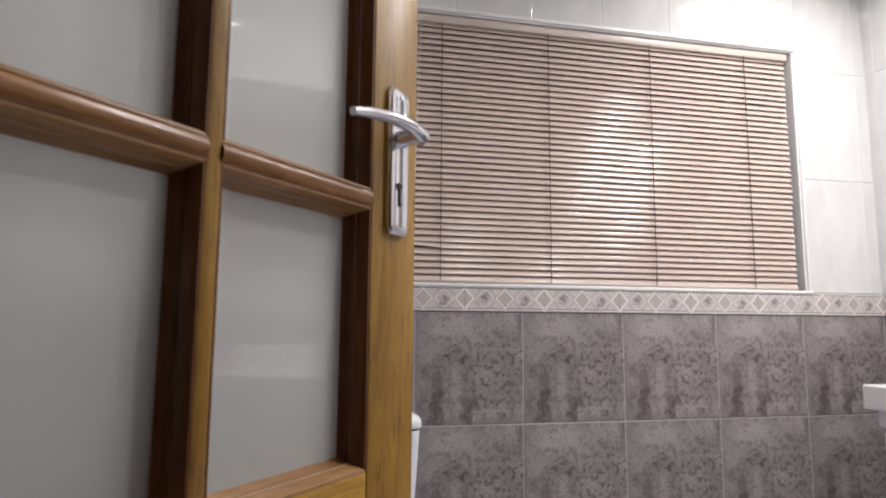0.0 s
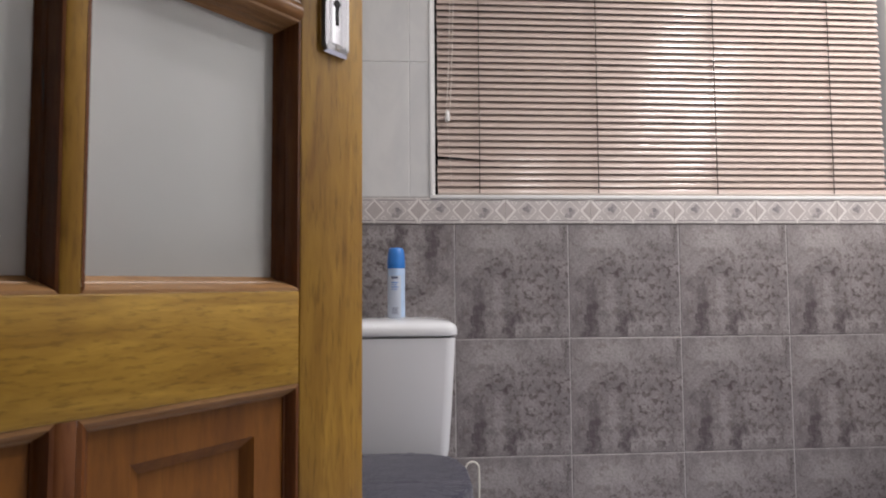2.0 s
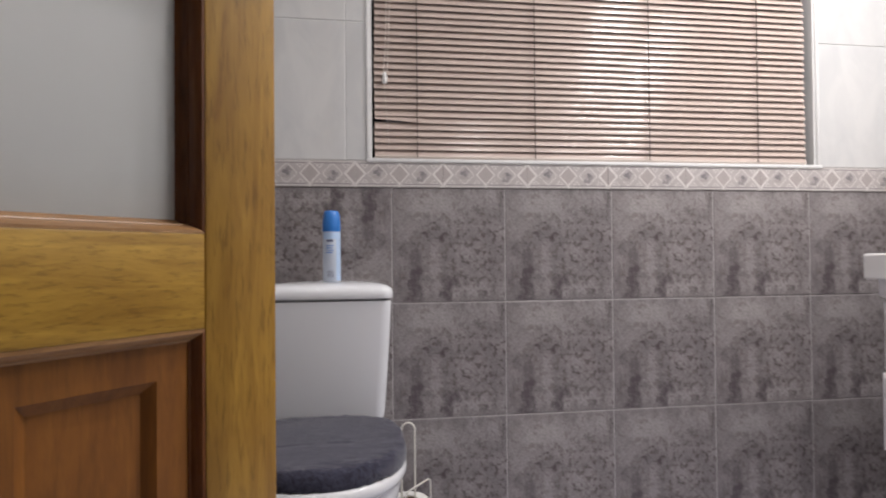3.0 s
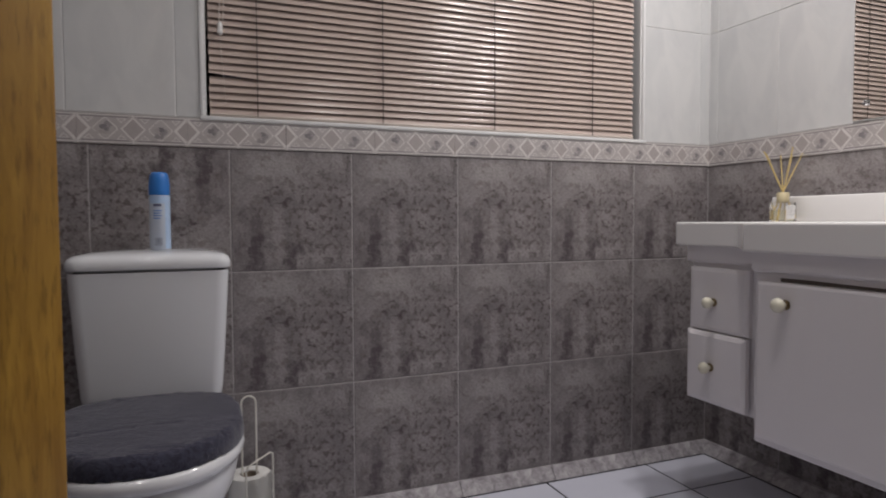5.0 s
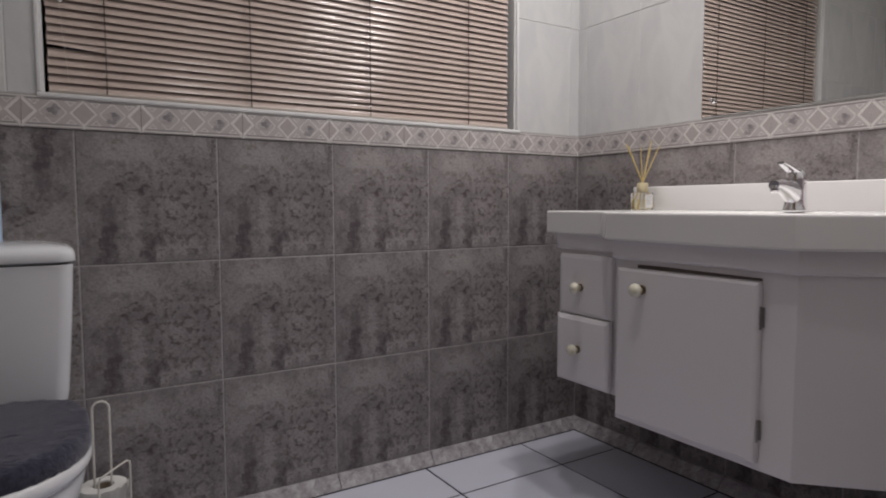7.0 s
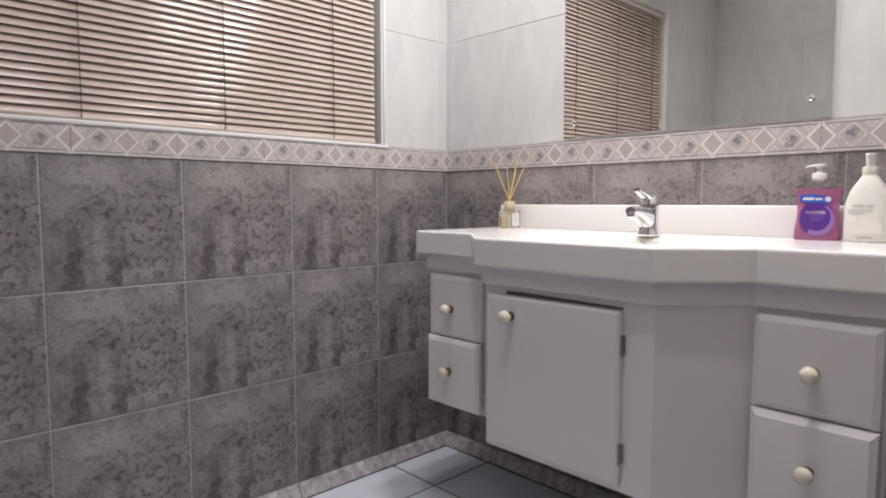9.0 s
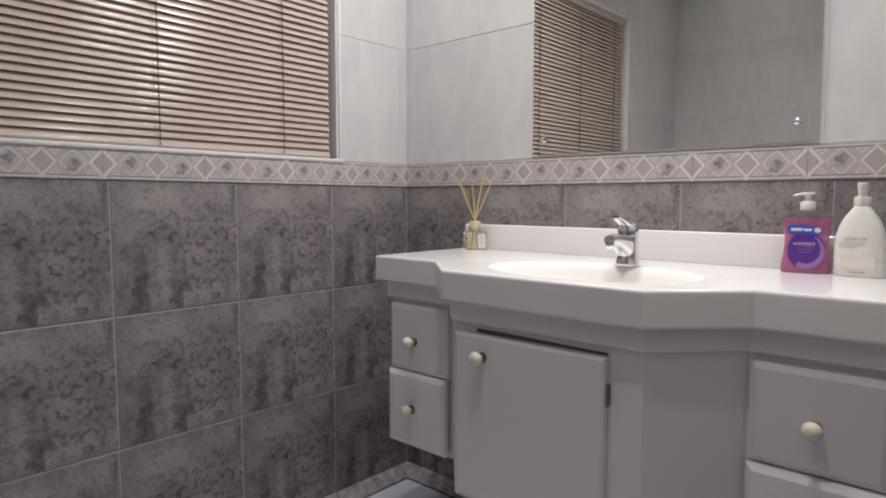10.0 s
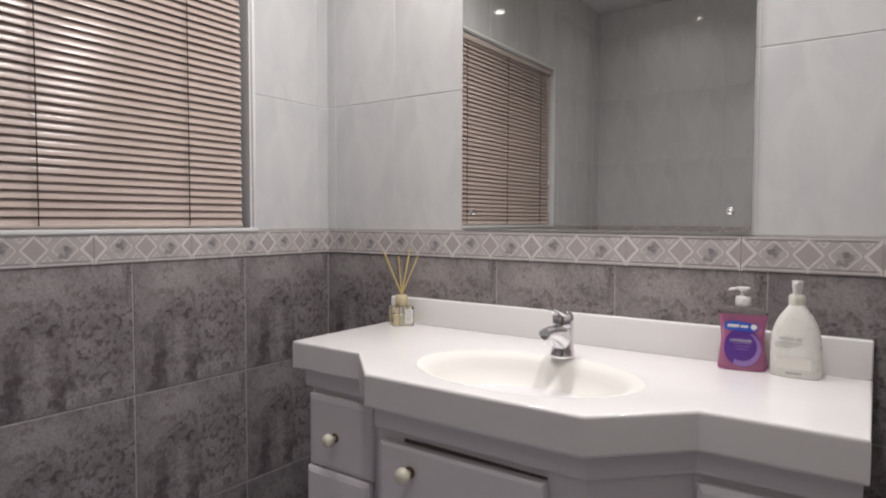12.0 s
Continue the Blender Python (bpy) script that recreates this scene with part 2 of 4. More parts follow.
PAINT = surface("cabinet_paint", (0.75, 0.722, 0.735), 0.42, vary=0.03, scale=4, grain=0.06, grain_scale=120)
GAP_SHADE = surface("cabinet_shadow_gap", (0.11, 0.09, 0.08), 0.8, vary=0.1)
KNOB = surface("knob_porcelain", (0.72, 0.69, 0.56), 0.12, vary=0.03, coat=0.3)
BRASS = surface("aged_brass", (0.20, 0.15, 0.08), 0.4, 1.0, vary=0.2, scale=60)
HINGE = surface("dark_hinge", (0.30, 0.28, 0.27), 0.4, 0.8, vary=0.15, scale=60)
CHROME = surface("chrome", (0.84, 0.84, 0.86), 0.12, 1.0, vary=0.02, rvary=0.03)
SATIN = surface("satin_steel", (0.62, 0.62, 0.66), 0.16, 1.0, vary=0.04, scale=30)
BLACK = surface("dark_void", (0.012, 0.012, 0.013), 0.8, vary=0.1)
SLAT = surface("blind_slat", (0.50, 0.408, 0.362), 0.22, vary=0.035, scale=5, spec=0.25)
RAIL = surface("blind_rail", (0.52, 0.45, 0.40), 0.32, vary=0.04)
CORD = surface("blind_cord", (0.06, 0.048, 0.042), 0.8, vary=0.1)
CORD_PALE = surface("pull_cord", (0.55, 0.49, 0.45), 0.7, vary=0.08)
TRIM = surface("white_trim", (0.74, 0.74, 0.73), 0.35, vary=0.03)
WOOD_V = wood_material("door_wood_upright", (0.25, 0.122, 0.016), (0.46, 0.265, 0.042), "z", 0.5)
WOOD_H = wood_material("door_wood_level", (0.25, 0.125, 0.012), (0.55, 0.335, 0.05), "x", 0.45)
# one bead wood: uprights coloured dark as shaded, level ones pale as lit
WOOD_BEAD_SHADE = wood_material("door_bead_shaded_upright", (0.085, 0.027, 0.010), (0.205, 0.078, 0.025), "z", rough=0.26)
WOOD_BEAD_LIT = wood_material("door_bead_lit_level", (0.24, 0.115, 0.04), (0.44, 0.25, 0.11), "x", rough=0.34)
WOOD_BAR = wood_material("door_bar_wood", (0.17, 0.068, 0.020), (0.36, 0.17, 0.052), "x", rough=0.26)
WOOD_PANEL = wood_material("door_panel_wood", (0.165, 0.058, 0.010), (0.31, 0.122, 0.020), "z", 0.2, 0.5)
FROST, PLUSH = frosted_material(), plush_material()
GLASS = clear_material("clear_glass")
WIRE = surface("cream_wire", (0.66, 0.64, 0.58), 0.4, vary=0.04)
PAPER = surface("toilet_paper", (0.68, 0.67, 0.64), 0.95, vary=0.04, scale=20, grain=0.5, grain_scale=180)
CARD = surface("cardboard", (0.30, 0.24, 0.18), 0.9, vary=0.1)
CAN_WHITE = surface("can_white", (0.60, 0.66, 0.76), 0.25, 0.0, vary=0.03)
CAN_BLUE = surface("can_blue", (0.035, 0.20, 0.60), 0.35, vary=0.08)
CAN_TINT = surface("can_tint", (0.46, 0.60, 0.80), 0.3, vary=0.25, scale=40)
INK = surface("label_ink", (0.12, 0.13, 0.22), 0.6, vary=0.05)
INK_GREY = surface("label_grey", (0.42, 0.41, 0.39), 0.6, vary=0.05)
PURPLE = surface("label_purple", (0.10, 0.03, 0.26), 0.35, vary=0.15, scale=60)
LILAC = surface("label_lilac", (0.30, 0.18, 0.46), 0.35, vary=0.1)
SOAP_BLUE = surface("label_blue", (0.03, 0.10, 0.50), 0.35, vary=0.1)
WHITE_PLASTIC = surface("white_plastic", (0.72, 0.71, 0.69), 0.3, vary=0.02)
CREAM_PLASTIC = surface("cream_plastic", (0.68, 0.67, 0.58), 0.3, vary=0.03)
LOTION = surface("lotion_bottle", (0.77, 0.76, 0.71), 0.28, vary=0.02)
PEACH = surface("label_peach", (0.755, 0.725, 0.67), 0.5, vary=0.05)
SOAP_LIQ = clear_material("pink_soap", (0.68, 0.26, 0.46), 0.06, 1.36)
SOAP_LIQ.node_tree.nodes["Principled BSDF"].inputs["Transmission Weight"].default_value = 0.6
OIL = clear_material("diffuser_oil", (0.97, 0.94, 0.76), 0.02, 1.4)
CORK = surface("pale_wood_cap", (0.60, 0.52, 0.33), 0.6, vary=0.08, scale=50)
REED = surface("reed", (0.60, 0.46, 0.19), 0.7, vary=0.12, scale=60)
LABEL = surface("paper_label", (0.72, 0.71, 0.69), 0.6, vary=0.02)
BULB = glow("lamp_face", (1.0, 0.95, 0.88), 14.0)
HALL = surface("hall_paint", (0.55, 0.53, 0.50), 0.8, vary=0.05)

mm, nt_, bs_ = nodes_of("mirror_silver")
bs_.inputs["Base Color"].default_value = (0.885, 0.89, 0.87, 1)
bs_.inputs["Metallic"].default_value, bs_.inputs["Roughness"].default_value = 1.0, 0.015
MIRROR = mm


# ---- mesh helpers ----
def box(bm, x0, x1, y0, y1, z0, z1, bevel=0.0, seg=2):
    vs = [bm.verts.new((x, y, z)) for x in (x0, x1) for y in (y0, y1) for z in (z0, z1)]
    fs = [bm.faces.new([vs[i] for i in f]) for f in ((0, 1, 3, 2), (4, 6, 7, 5), (0, 4, 5, 1), (2, 3, 7, 6), (0, 2, 6, 4), (1, 5, 7, 3))]
    bmesh.ops.recalc_face_normals(bm, faces=fs)
    if bevel:
        es = list({e for f in fs for e in f.edges})
        bmesh.ops.bevel(bm, geom=es, offset=bevel, segments=seg, profile=0.5, affect="EDGES")


def lathe(bm, prof, n=28, cx=0.0, cy=0.0, sx=1.0, sy=1.0, cap=True):
    """Rings of (radius, z), stretched by sx, sy."""
    rings = [[bm.verts.new((cx + r * sx * math.cos(2 * math.pi * i / n), cy + r * sy * math.sin(2 * math.pi * i / n), z)) for i in range(n)] for r, z in prof]
    for a, b in zip(rings, rings[1:]):
        for i in range(n):
            bm.faces.new((a[i], a[(i + 1) % n], b[(i + 1) % n], b[i]))
    if cap:
        bm.faces.new(rings[0][::-1])
        bm.faces.new(rings[-1])
    return rings


def loft(bm, loops, cap=True):
    """Skin over closed loops with the same count of points."""
    rings = [[bm.verts.new(p) for p in lp] for lp in loops]
    n = len(rings[0])
    for a, b in zip(rings, rings[1:]):
        for i in range(n):
            bm.faces.new((a[i], a[(i + 1) % n], b[(i + 1) % n], b[i]))
    if cap:
        bm.faces.new(rings[0][::-1])
        bm.faces.new(rings[-1])
    bmesh.ops.recalc_face_normals(bm, faces=bm.faces[:])


def tube(bm, pts, r, n=8):
    pts = [Vector(p) for p in pts]
    rings = []
    up = Vector((0.3, 0.5, 0.81))
    for i, p in enumerate(pts):
        d = (pts[min(i + 1, len(pts) - 1)] - pts[max(i - 1, 0)]).normalized()
        a = d.cross(up)
        a = a.normalized() if a.length > 1e-4 else Vector((1, 0, 0))
        b = d.cross(a)
        rr = r[i] if isinstance(r, (list, tuple)) else r
        rings.append([p + (a * math.cos(2 * math.pi * k / n) + b * math.sin(2 * math.pi * k / n)) * rr for k in range(n)])
    loft(bm, rings)


def arc(cx, cz, r, a0, a1, n=8):
    return [(cx + r * math.cos(radians(a0 + (a1 - a0) * i / n)), cz + r * math.sin(radians(a0 + (a1 - a0) * i / n))) for i in range(n + 1)]


def oval(cx, cy, rx, ry, z, n=48, p=2.0):
    """Super-ellipse loop."""
    out = []
    for i in range(n):
        a = 2 * math.pi * i / n
        c, s = math.cos(a), math.sin(a)
        out.append((cx + rx * math.copysign(abs(c) ** (2 / p), c), cy + ry * math.copysign(abs(s) ** (2 / p), s), z))
    return out


def offset_loop(poly, d):
    """Mitred inset of a closed plan outline."""
    area = sum(a[0] * b[1] - b[0] * a[1] for a, b in zip(poly, poly[1:] + poly[:1]))
    sgn = 1 if area > 0 else -1
    out = []
    for i, p in enumerate(poly):
        a, b = Vector(poly[i - 1]), Vector(poly[(i + 1) % len(poly)])
        p = Vector(p)
        e1, e2 = (p - a).normalized(), (b - p).normalized()
        n1, n2 = Vector((-e1.y, e1.x)) * sgn, Vector((-e2.y, e2.x)) * sgn
        m = (n1 + n2).normalized()
        q = p + m * (d / max(0.3, m.dot(n1)))
        out.append((q.x, q.y))
    return out


def mesh_of(bm, name, mats, smooth=None):
    me = bpy.data.meshes.new(name)
    bm.normal_update()
    bm.to_mesh(me)
    bm.free()
    for m in mats if isinstance(mats, (list, tuple)) else [mats]:
        me.materials.append(m)
    if smooth is not None:
        me.polygons.foreach_set("use_smooth", [True] * len(me.polygons))
        me.set_sharp_from_angle(angle=radians(smooth))
    return me


def part(name, bm, mat, parent=None, label="", smooth=35, at=None):
    ob = new(name, mesh_of(bm, name, mat, smooth))
    ob.parent = parent
    if at is not None:
        ob.matrix_basis = at
    return tagged(ob, label)


def thing(name, at, label, category, group="", kind=""):
    ob = new(name)
    ob.empty_display_size = 0.05
    ob.matrix_basis = at
    return tagged(ob, label, category, group, kind)


def words(text, size, mat, parent, at):
    cu = bpy.data.curves.new("lettering", "FONT")
    cu.body, cu.size, cu.extrude, cu.align_x = text, size, 0.0002, "CENTER"
    tmp = new("lettering", cu)
    me = bpy.data.meshes.new_from_object(tmp)
    bpy.data.objects.remove(tmp)
    me.materials.clear()
    me.materials.append(mat)
    ob = new("lettering", me)
    ob.parent, ob.matrix_basis = parent, at
    return ob


# ---- large structure ----
XW, YS = -2.41, -1.76
Z3, ZB = 1.053, 1.129
WX0, WX1, WZ0, WZ1 = -1.724, -0.307, 1.136, 1.992
DX0, DX1, DZ = -2.392, -1.53, 2.06


def wall(name, boxes, mat, label):
    bm = bmesh.new()
    for b in boxes:
        box(bm, *b)
    ob = part(name, bm, mat)
    return tagged(ob, label, "wall", kind="structure")


G = 0.0016
wall_north = wall("wall_north", [(XW - .15, .15, G, .2, -.1, WZ0), (XW - .15, .15, G, .2, WZ1, CEIL + .1), (XW - .15, WX0, G, .2, WZ0, WZ1), (WX1, .15, G, .2, WZ0, WZ1)], GROUT_W, "window wall with grey tiles below and white tiles above")
wall_east = wall("wall_east", [(G, .15, YS - .12, G, -.1, CEIL + .1)], GROUT_W, "tiled wall behind the vanity and mirror")
wall_west = wall("wall_west", [(XW - .15, XW - G, YS - .12, G, -.1, CEIL + .1)], GROUT_W, "tiled side wall beside the toilet")
wall_south = wall("wall_south", [(XW - G, DX0, YS - .12, YS - G, -.1, CEIL + .1), (DX1, G, YS - .12, YS - G, -.1, CEIL + .1), (DX0, DX1, YS - .12, YS - G, DZ, CEIL + .1)], GROUT_W, "tiled wall pierced by the doorway")
bm = bmesh.new()
box(bm, XW - .15, .15, YS - 1.9, .2, -.12, -.0018)
floor = tagged(part("floor", bm, FLOOR_GROUT), "white ceramic floor tiles with dark grout joints", "floor", kind="structure")
bm = bmesh.new()
box(bm, XW - .15, .15, YS - 1.9, .2, CEIL, CEIL + .1)
tagged(part("ceiling", bm, PLASTER), "plain white painted ceiling", "ceiling", kind="structure")
wall("wall_hall", [(XW - .15, .15, YS - 1.95, YS - 1.85, -.1, CEIL), (XW - .2, XW - .12, YS - 1.9, YS - .12, -.1, CEIL), (.1, .2, YS - 1.9, YS - .12, -.1, CEIL)], HALL, "plain painted passage wall outside the bathroom")

# ---- window ----
window = thing("window_1", pose(WX0, 0, WZ0), "white-framed window in a tiled reveal behind a closed blind", "window", kind="structure")
ww, wh = WX1 - WX0, WZ1 - WZ0
for nm, b in (("sill", (-.012, ww + .02, -.006, .10, -.011, 0.0)), ("trim", (-.012, -.002, -.005, .012, .001, wh)), ("trim", (ww + .002, ww + .012, -.005, .012, .001, wh)), ("trim", (-.012, ww + .012, -.005, .012, wh + .001, wh + .012))):
    bm = bmesh.new()
    box(bm, *b, bevel=.002)
    part(nm, bm, TRIM, window)
for nm, b in (("reveal", (0, .004, .002, .12, 0, wh)), ("reveal", (ww - .004, ww, .002, .12, 0, wh)), ("reveal", (.004, ww - .004, .002, .12, wh - .004, wh))):
    bm = bmesh.new()
    box(bm, *b)
    part(nm, bm, TRIM, window)
for b in ((0, ww, .12, .16, 0, .05), (0, ww, .12, .16, wh - .05, wh), (0, .05, .12, .16, .05, wh - .05), (ww - .05, ww, .12, .16, .05, wh - .05), (ww / 2 - .025, ww / 2 + .025, .12, .16, .05, wh - .05)):
    bm = bmesh.new()
    box(bm, *b, bevel=.003)
    part("frame", bm, BLACK, window)
for x0, x1 in ((.05, ww / 2 - .025), (ww / 2 + .025, ww - .05)):
    bm = bmesh.new()
    box(bm, x0, x1, .138, .142, .05, wh - .05)
    part("pane", bm, GLASS, window, smooth=None)

# ---- venetian blind ----
BX0, BX1, PITCH, NSLAT = .012, ww - .022, .0196, 42
blind = thing("venetian_blind", pose(WX0, .022, WZ0), "closed beige slatted blind with one bent slat, filling the window", "blind")
TILT = radians(60)


def slat_mesh(x0, x1, droop=0.0, nx=1):
    """A shallow curved strip, tilted nearly shut."""
    bm = bmesh.new()
    rows = []
    for j in range(nx + 1):
        x = x0 + (x1 - x0) * j / nx
        sag = droop * max(0.0, 1 - (j / nx) * 1.0) if droop else 0.0
        pts = []
        for th in (0.0, .0007):
            line = []
            for k in range(7):
                s = -.0133 + .0266 * k / 6
                crown = .0016 * (1 - (s / .0133) ** 2) - th
                yy = -s * math.cos(TILT) * -1 - crown * math.sin(TILT)
                zz = s * math.sin(TILT) + crown * math.cos(TILT)
                line.append((x, yy - sag * .25, zz - sag))
            pts += line if th == 0 else line[::-1]
        rows.append(pts)
    loft(bm, rows)
    return mesh_of(bm, "slat", SLAT, 40)


slat_me, slat_low = slat_mesh(BX0, BX1), slat_mesh(BX0 + .14, BX1)
for i in range(NSLAT):
    z = .021 + i * PITCH
    ob = new("slat", slat_low if i == 5 else slat_me)
    ob.parent = blind
    ob.matrix_basis = pose(random.uniform(-.0015, .0015), 0, z + random.uniform(-.0005, .0005), random.uniform(-1.2, 1.2), random.uniform(-.03, .03), 0)
bent = new("slat", slat_mesh(BX0, BX0 + .14, -.010, 8))
bent.parent, bent.matrix_basis = blind, pose(0, -.002, .021 + 5 * PITCH)
tagged(bent, "bent slat end lifted over a dark gap")
bm = bmesh.new()
box(bm, BX0 - .004, BX1 + .006, -.014, .014, wh - .032, wh - .006, .002)
part("headrail", bm, RAIL, blind)
bm = bmesh.new()
box(bm, BX0, BX1, -.011, .011, .0005, .0115, .003)
part("bottom_rail", bm, RAIL, blind)
for cx in (.135, .490, .855, 1.222):
    bm = bmesh.new()
    tube(bm, [(cx, -.0135, .008), (cx, -.0135, wh - .03)], .0015, 6)
    part("ladder_cord", bm, CORD, blind)
for dx, zb in ((.040, .238), (.050, .248)):
    bm = bmesh.new()
    tube(bm, [(dx + .018, -.016, wh - .03), (dx + .012, -.018, .62), (dx + .004, -.019, .36), (dx - .002, -.019, zb)], .0013, 6)
    part("pull_cord", bm, CORD_PALE, blind)
bm = bmesh.new()
lathe(bm, [(.002, .251), (.0055, .246), (.0075, .230), (.0068, .219), (.003, .215)], 14, .041, -.019)
part("tassel", bm, WHITE_PLASTIC, blind)
bm = bmesh.new()
tube(bm, [(.041, -.018, .216), (.043, -.018, .17), (.048, -.017, .11), (.054, -.016, .03)], .0007, 5)
part("loose_thread", bm, CORD_PALE, blind)

# ---- mirror ----
mirror = thing("wall_mirror", pose(0, -.911, 1.137, 0, 0, -.15), "frameless wall mirror fixed with chrome screws above the vanity", "mirror")
bm = bmesh.new()
box(bm, -.0065, -.0005, -.3715, .3715, 0, .86)
part("mirror_glass", bm, MIRROR, mirror, smooth=None)
for sy in (.333, -.330):
    for sz in (.045, .815):
        bm = bmesh.new()
        lathe(bm, [(.008, 0), (.0085, .002), (.0075, .006), (.004, .0085), (.0005, .009)], 18)
        part("screw", bm, CHROME, mirror, at=pose(-.0066, sy, sz, 0, -90, 0))

# ---- downlights ----
for k, (lx, ly, watts) in enumerate(LAMPS):
    if k == 0:
        dl = thing("downlight", pose(lx, ly, CEIL), "small round recessed ceiling downlight, lit", "ceiling light", "ceiling downlights")
        bm = bmesh.new()
        lathe(bm, [(.030, -.001), (.031, -.006), (.037, -.008), (.042, -.004), (.043, -.0005)], 28, cap=False)
        part("ring", bm, WHITE_PLASTIC, dl)
        bm = bmesh.new()
        lathe(bm, [(.0005, -.003), (.030, -.003)], 24, cap=False)
        part("lamp_face", bm, BULB, dl)
    else:
        copy_thing(dl, pose(lx, ly, CEIL))

# ---- door ----
U = 49.0
DW, DH, DT = .772, 2.03, .044
door = thing("door_1", pose(-2.367, -1.721, .004, 0, 0, U), "open varnished wooden door with obscure glass panes", "door", kind="structure")
S0, S1 = .097, .690
ZR0, ZR1 = .783, .868
MB = .004
zrows = [(.868, 1.121), (1.138, 1.385), (1.403, 1.647), (1.665, 1.93)]
cols = [(.097, .2855), (.3025, .4885), (.5030, .690)]
BW = .0125
for nm, b, m in (("stile", (0, S0, 0, DT, 0, DH), WOOD_V), ("stile", (S1, DW, 0, DT, 0, DH), WOOD_V), ("lock_rail", (S0, S1, 0, DT, ZR0, ZR1), WOOD_H), ("top_rail", (S0, S1, 0, DT, 1.93, DH), WOOD_H), ("bottom_rail", (S0, S1, 0, DT, 0, .19), WOOD_H)):
    bm = bmesh.new()
    box(bm, *b, bevel=.0025)
    part(nm, bm, m, door)
for a, b in ((cols[0][1], cols[1][0]), (cols[1][1], cols[2][0])):
    for z0, z1 in ((ZR1 - .004, 1.934), (.186, ZR0 + .004)):
        bm = bmesh.new()
        box(bm, a, b, .001, DT - .001, z0, z1, bevel=.0018)
        part("muntin", bm, WOOD_V if z1 > 1 else WOOD_BEAD_SHADE, door)
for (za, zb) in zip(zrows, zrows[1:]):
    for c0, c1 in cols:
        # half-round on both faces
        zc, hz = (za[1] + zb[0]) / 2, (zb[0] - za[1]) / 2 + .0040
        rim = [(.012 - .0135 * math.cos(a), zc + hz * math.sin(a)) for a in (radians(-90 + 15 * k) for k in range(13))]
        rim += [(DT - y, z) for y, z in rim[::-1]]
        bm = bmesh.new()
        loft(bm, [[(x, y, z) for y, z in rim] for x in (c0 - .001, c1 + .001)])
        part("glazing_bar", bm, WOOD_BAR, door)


def bead(x0, x1, z0, z1, wide, d, horizontal):
    """Two opposite moulded beads that step from the face back to the pane."""
    bm = bmesh.new()
    wl, wr, wb, wt = wide
    prof = [(-.03, .0012), (.18, d * .06), (.34, d * .17), (.48, d * .34), (.56, d * .50), (.66, d * .53), (.70, d * .78), (1, d)]
    for flip in (0, 1):
        loops = []
        for o, y in prof:
            if horizontal:
                z = z1 - o * wt if flip else z0 + o * wb
                loops.append([(x0 + o * wl, y, z), (x1 - o * wr, y, z)])
            else:
                x = x1 - o * wr if flip else x0 + o * wl
                loops.append([(x, y, z0 + o * wb), (x, y, z1 - o * wt)])
        vv = [[bm.verts.new(p) for p in lp] for lp in loops]
        for a, b in zip(vv, vv[1:]):
            bm.faces.new((a[0], a[1], b[1], b[0]))
    return bm


for c0, c1 in cols:
    for z0, z1 in zrows:
        wide = (BW if c0 < .1 else .0105, BW if c1 > .6 else .0105, BW if z0 < .9 else .011, BW if z1 > 1.9 else .011)
        # shaded tone on the upright beads, lit tone on the level ones
        for hz, m in ((False, WOOD_BEAD_SHADE), (True, WOOD_BEAD_LIT)):
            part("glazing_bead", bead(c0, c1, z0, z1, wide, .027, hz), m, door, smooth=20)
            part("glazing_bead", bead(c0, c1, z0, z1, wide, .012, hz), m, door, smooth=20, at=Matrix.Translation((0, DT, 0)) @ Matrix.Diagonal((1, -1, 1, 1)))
        bm = bmesh.new()
        box(bm, c0 + .004, c1 - .004, .0268, .0308, z0 + .004, z1 - .004)
        part("pane", bm, FROST, door, smooth=None)
    z0, z1 = .19, ZR0
    for hz, m in ((False, WOOD_BEAD_SHADE), (True, WOOD_BEAD_LIT)):
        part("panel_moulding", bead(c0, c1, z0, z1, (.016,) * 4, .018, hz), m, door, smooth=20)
    bm = bmesh.new()
    e, f = .010, .040
    loft(bm, [[(c0 + o, y, z0 + o), (c1 - o, y, z0 + o), (c1 - o, y, z1 - o), (c0 + o, y, z1 - o)] for o, y in ((e, .030), (e, .011), (f, .011), (f + .010, .019))])
    part("panel", bm, WOOD_PANEL, door, smooth=20)
# handle set
PX, PZ0, PZ1 = .729, 1.098, 1.254
PC = (PZ0 + PZ1) / 2
bm = bmesh.new()
EDGE = ((-1, -.93), (-.8, -1), (.8, -1), (1, -.93), (1, .93), (.8, 1), (-.8, 1), (-1, .93))
loft(bm, [[(PX + px * w, y, PC + pz * h) for px, pz in EDGE] for w, h, y in ((.0185, .078, .001), (.0185, .078, -.004), (.0155, .075, -.007), (.0115, .070, -.008), (.0085, .067, -.0065))])
plate = part("lock_plate", bm, SATIN, door, "polished chrome lock plate", smooth=25)
ZL = 1.200
bm = bmesh.new()
tube(bm, [(PX, -.004, ZL), (PX, -.012, ZL), (PX + .001, -.022, ZL + .001), (PX + .003, -.027, ZL + .002)], [.0105, .009, .0085, .010], 14)
tube(bm, [(PX + .012, -.024, ZL - .002), (PX + .005, -.029, ZL + .002), (PX - .02, -.031, ZL + .005), (PX - .05, -.031, ZL + .004), (PX - .085, -.028, ZL - .001), (PX - .108, -.026, ZL - .006)], [.0065, .009, .007, .0062, .0054, .0042], 14)
part("lever_handle", bm, SATIN, door, "polished chrome lever handle")
bm = bmesh.new()
box(bm, PX - .0017, PX + .0017, -.0072, -.0060, PZ0 + .030, PZ0 + .05)
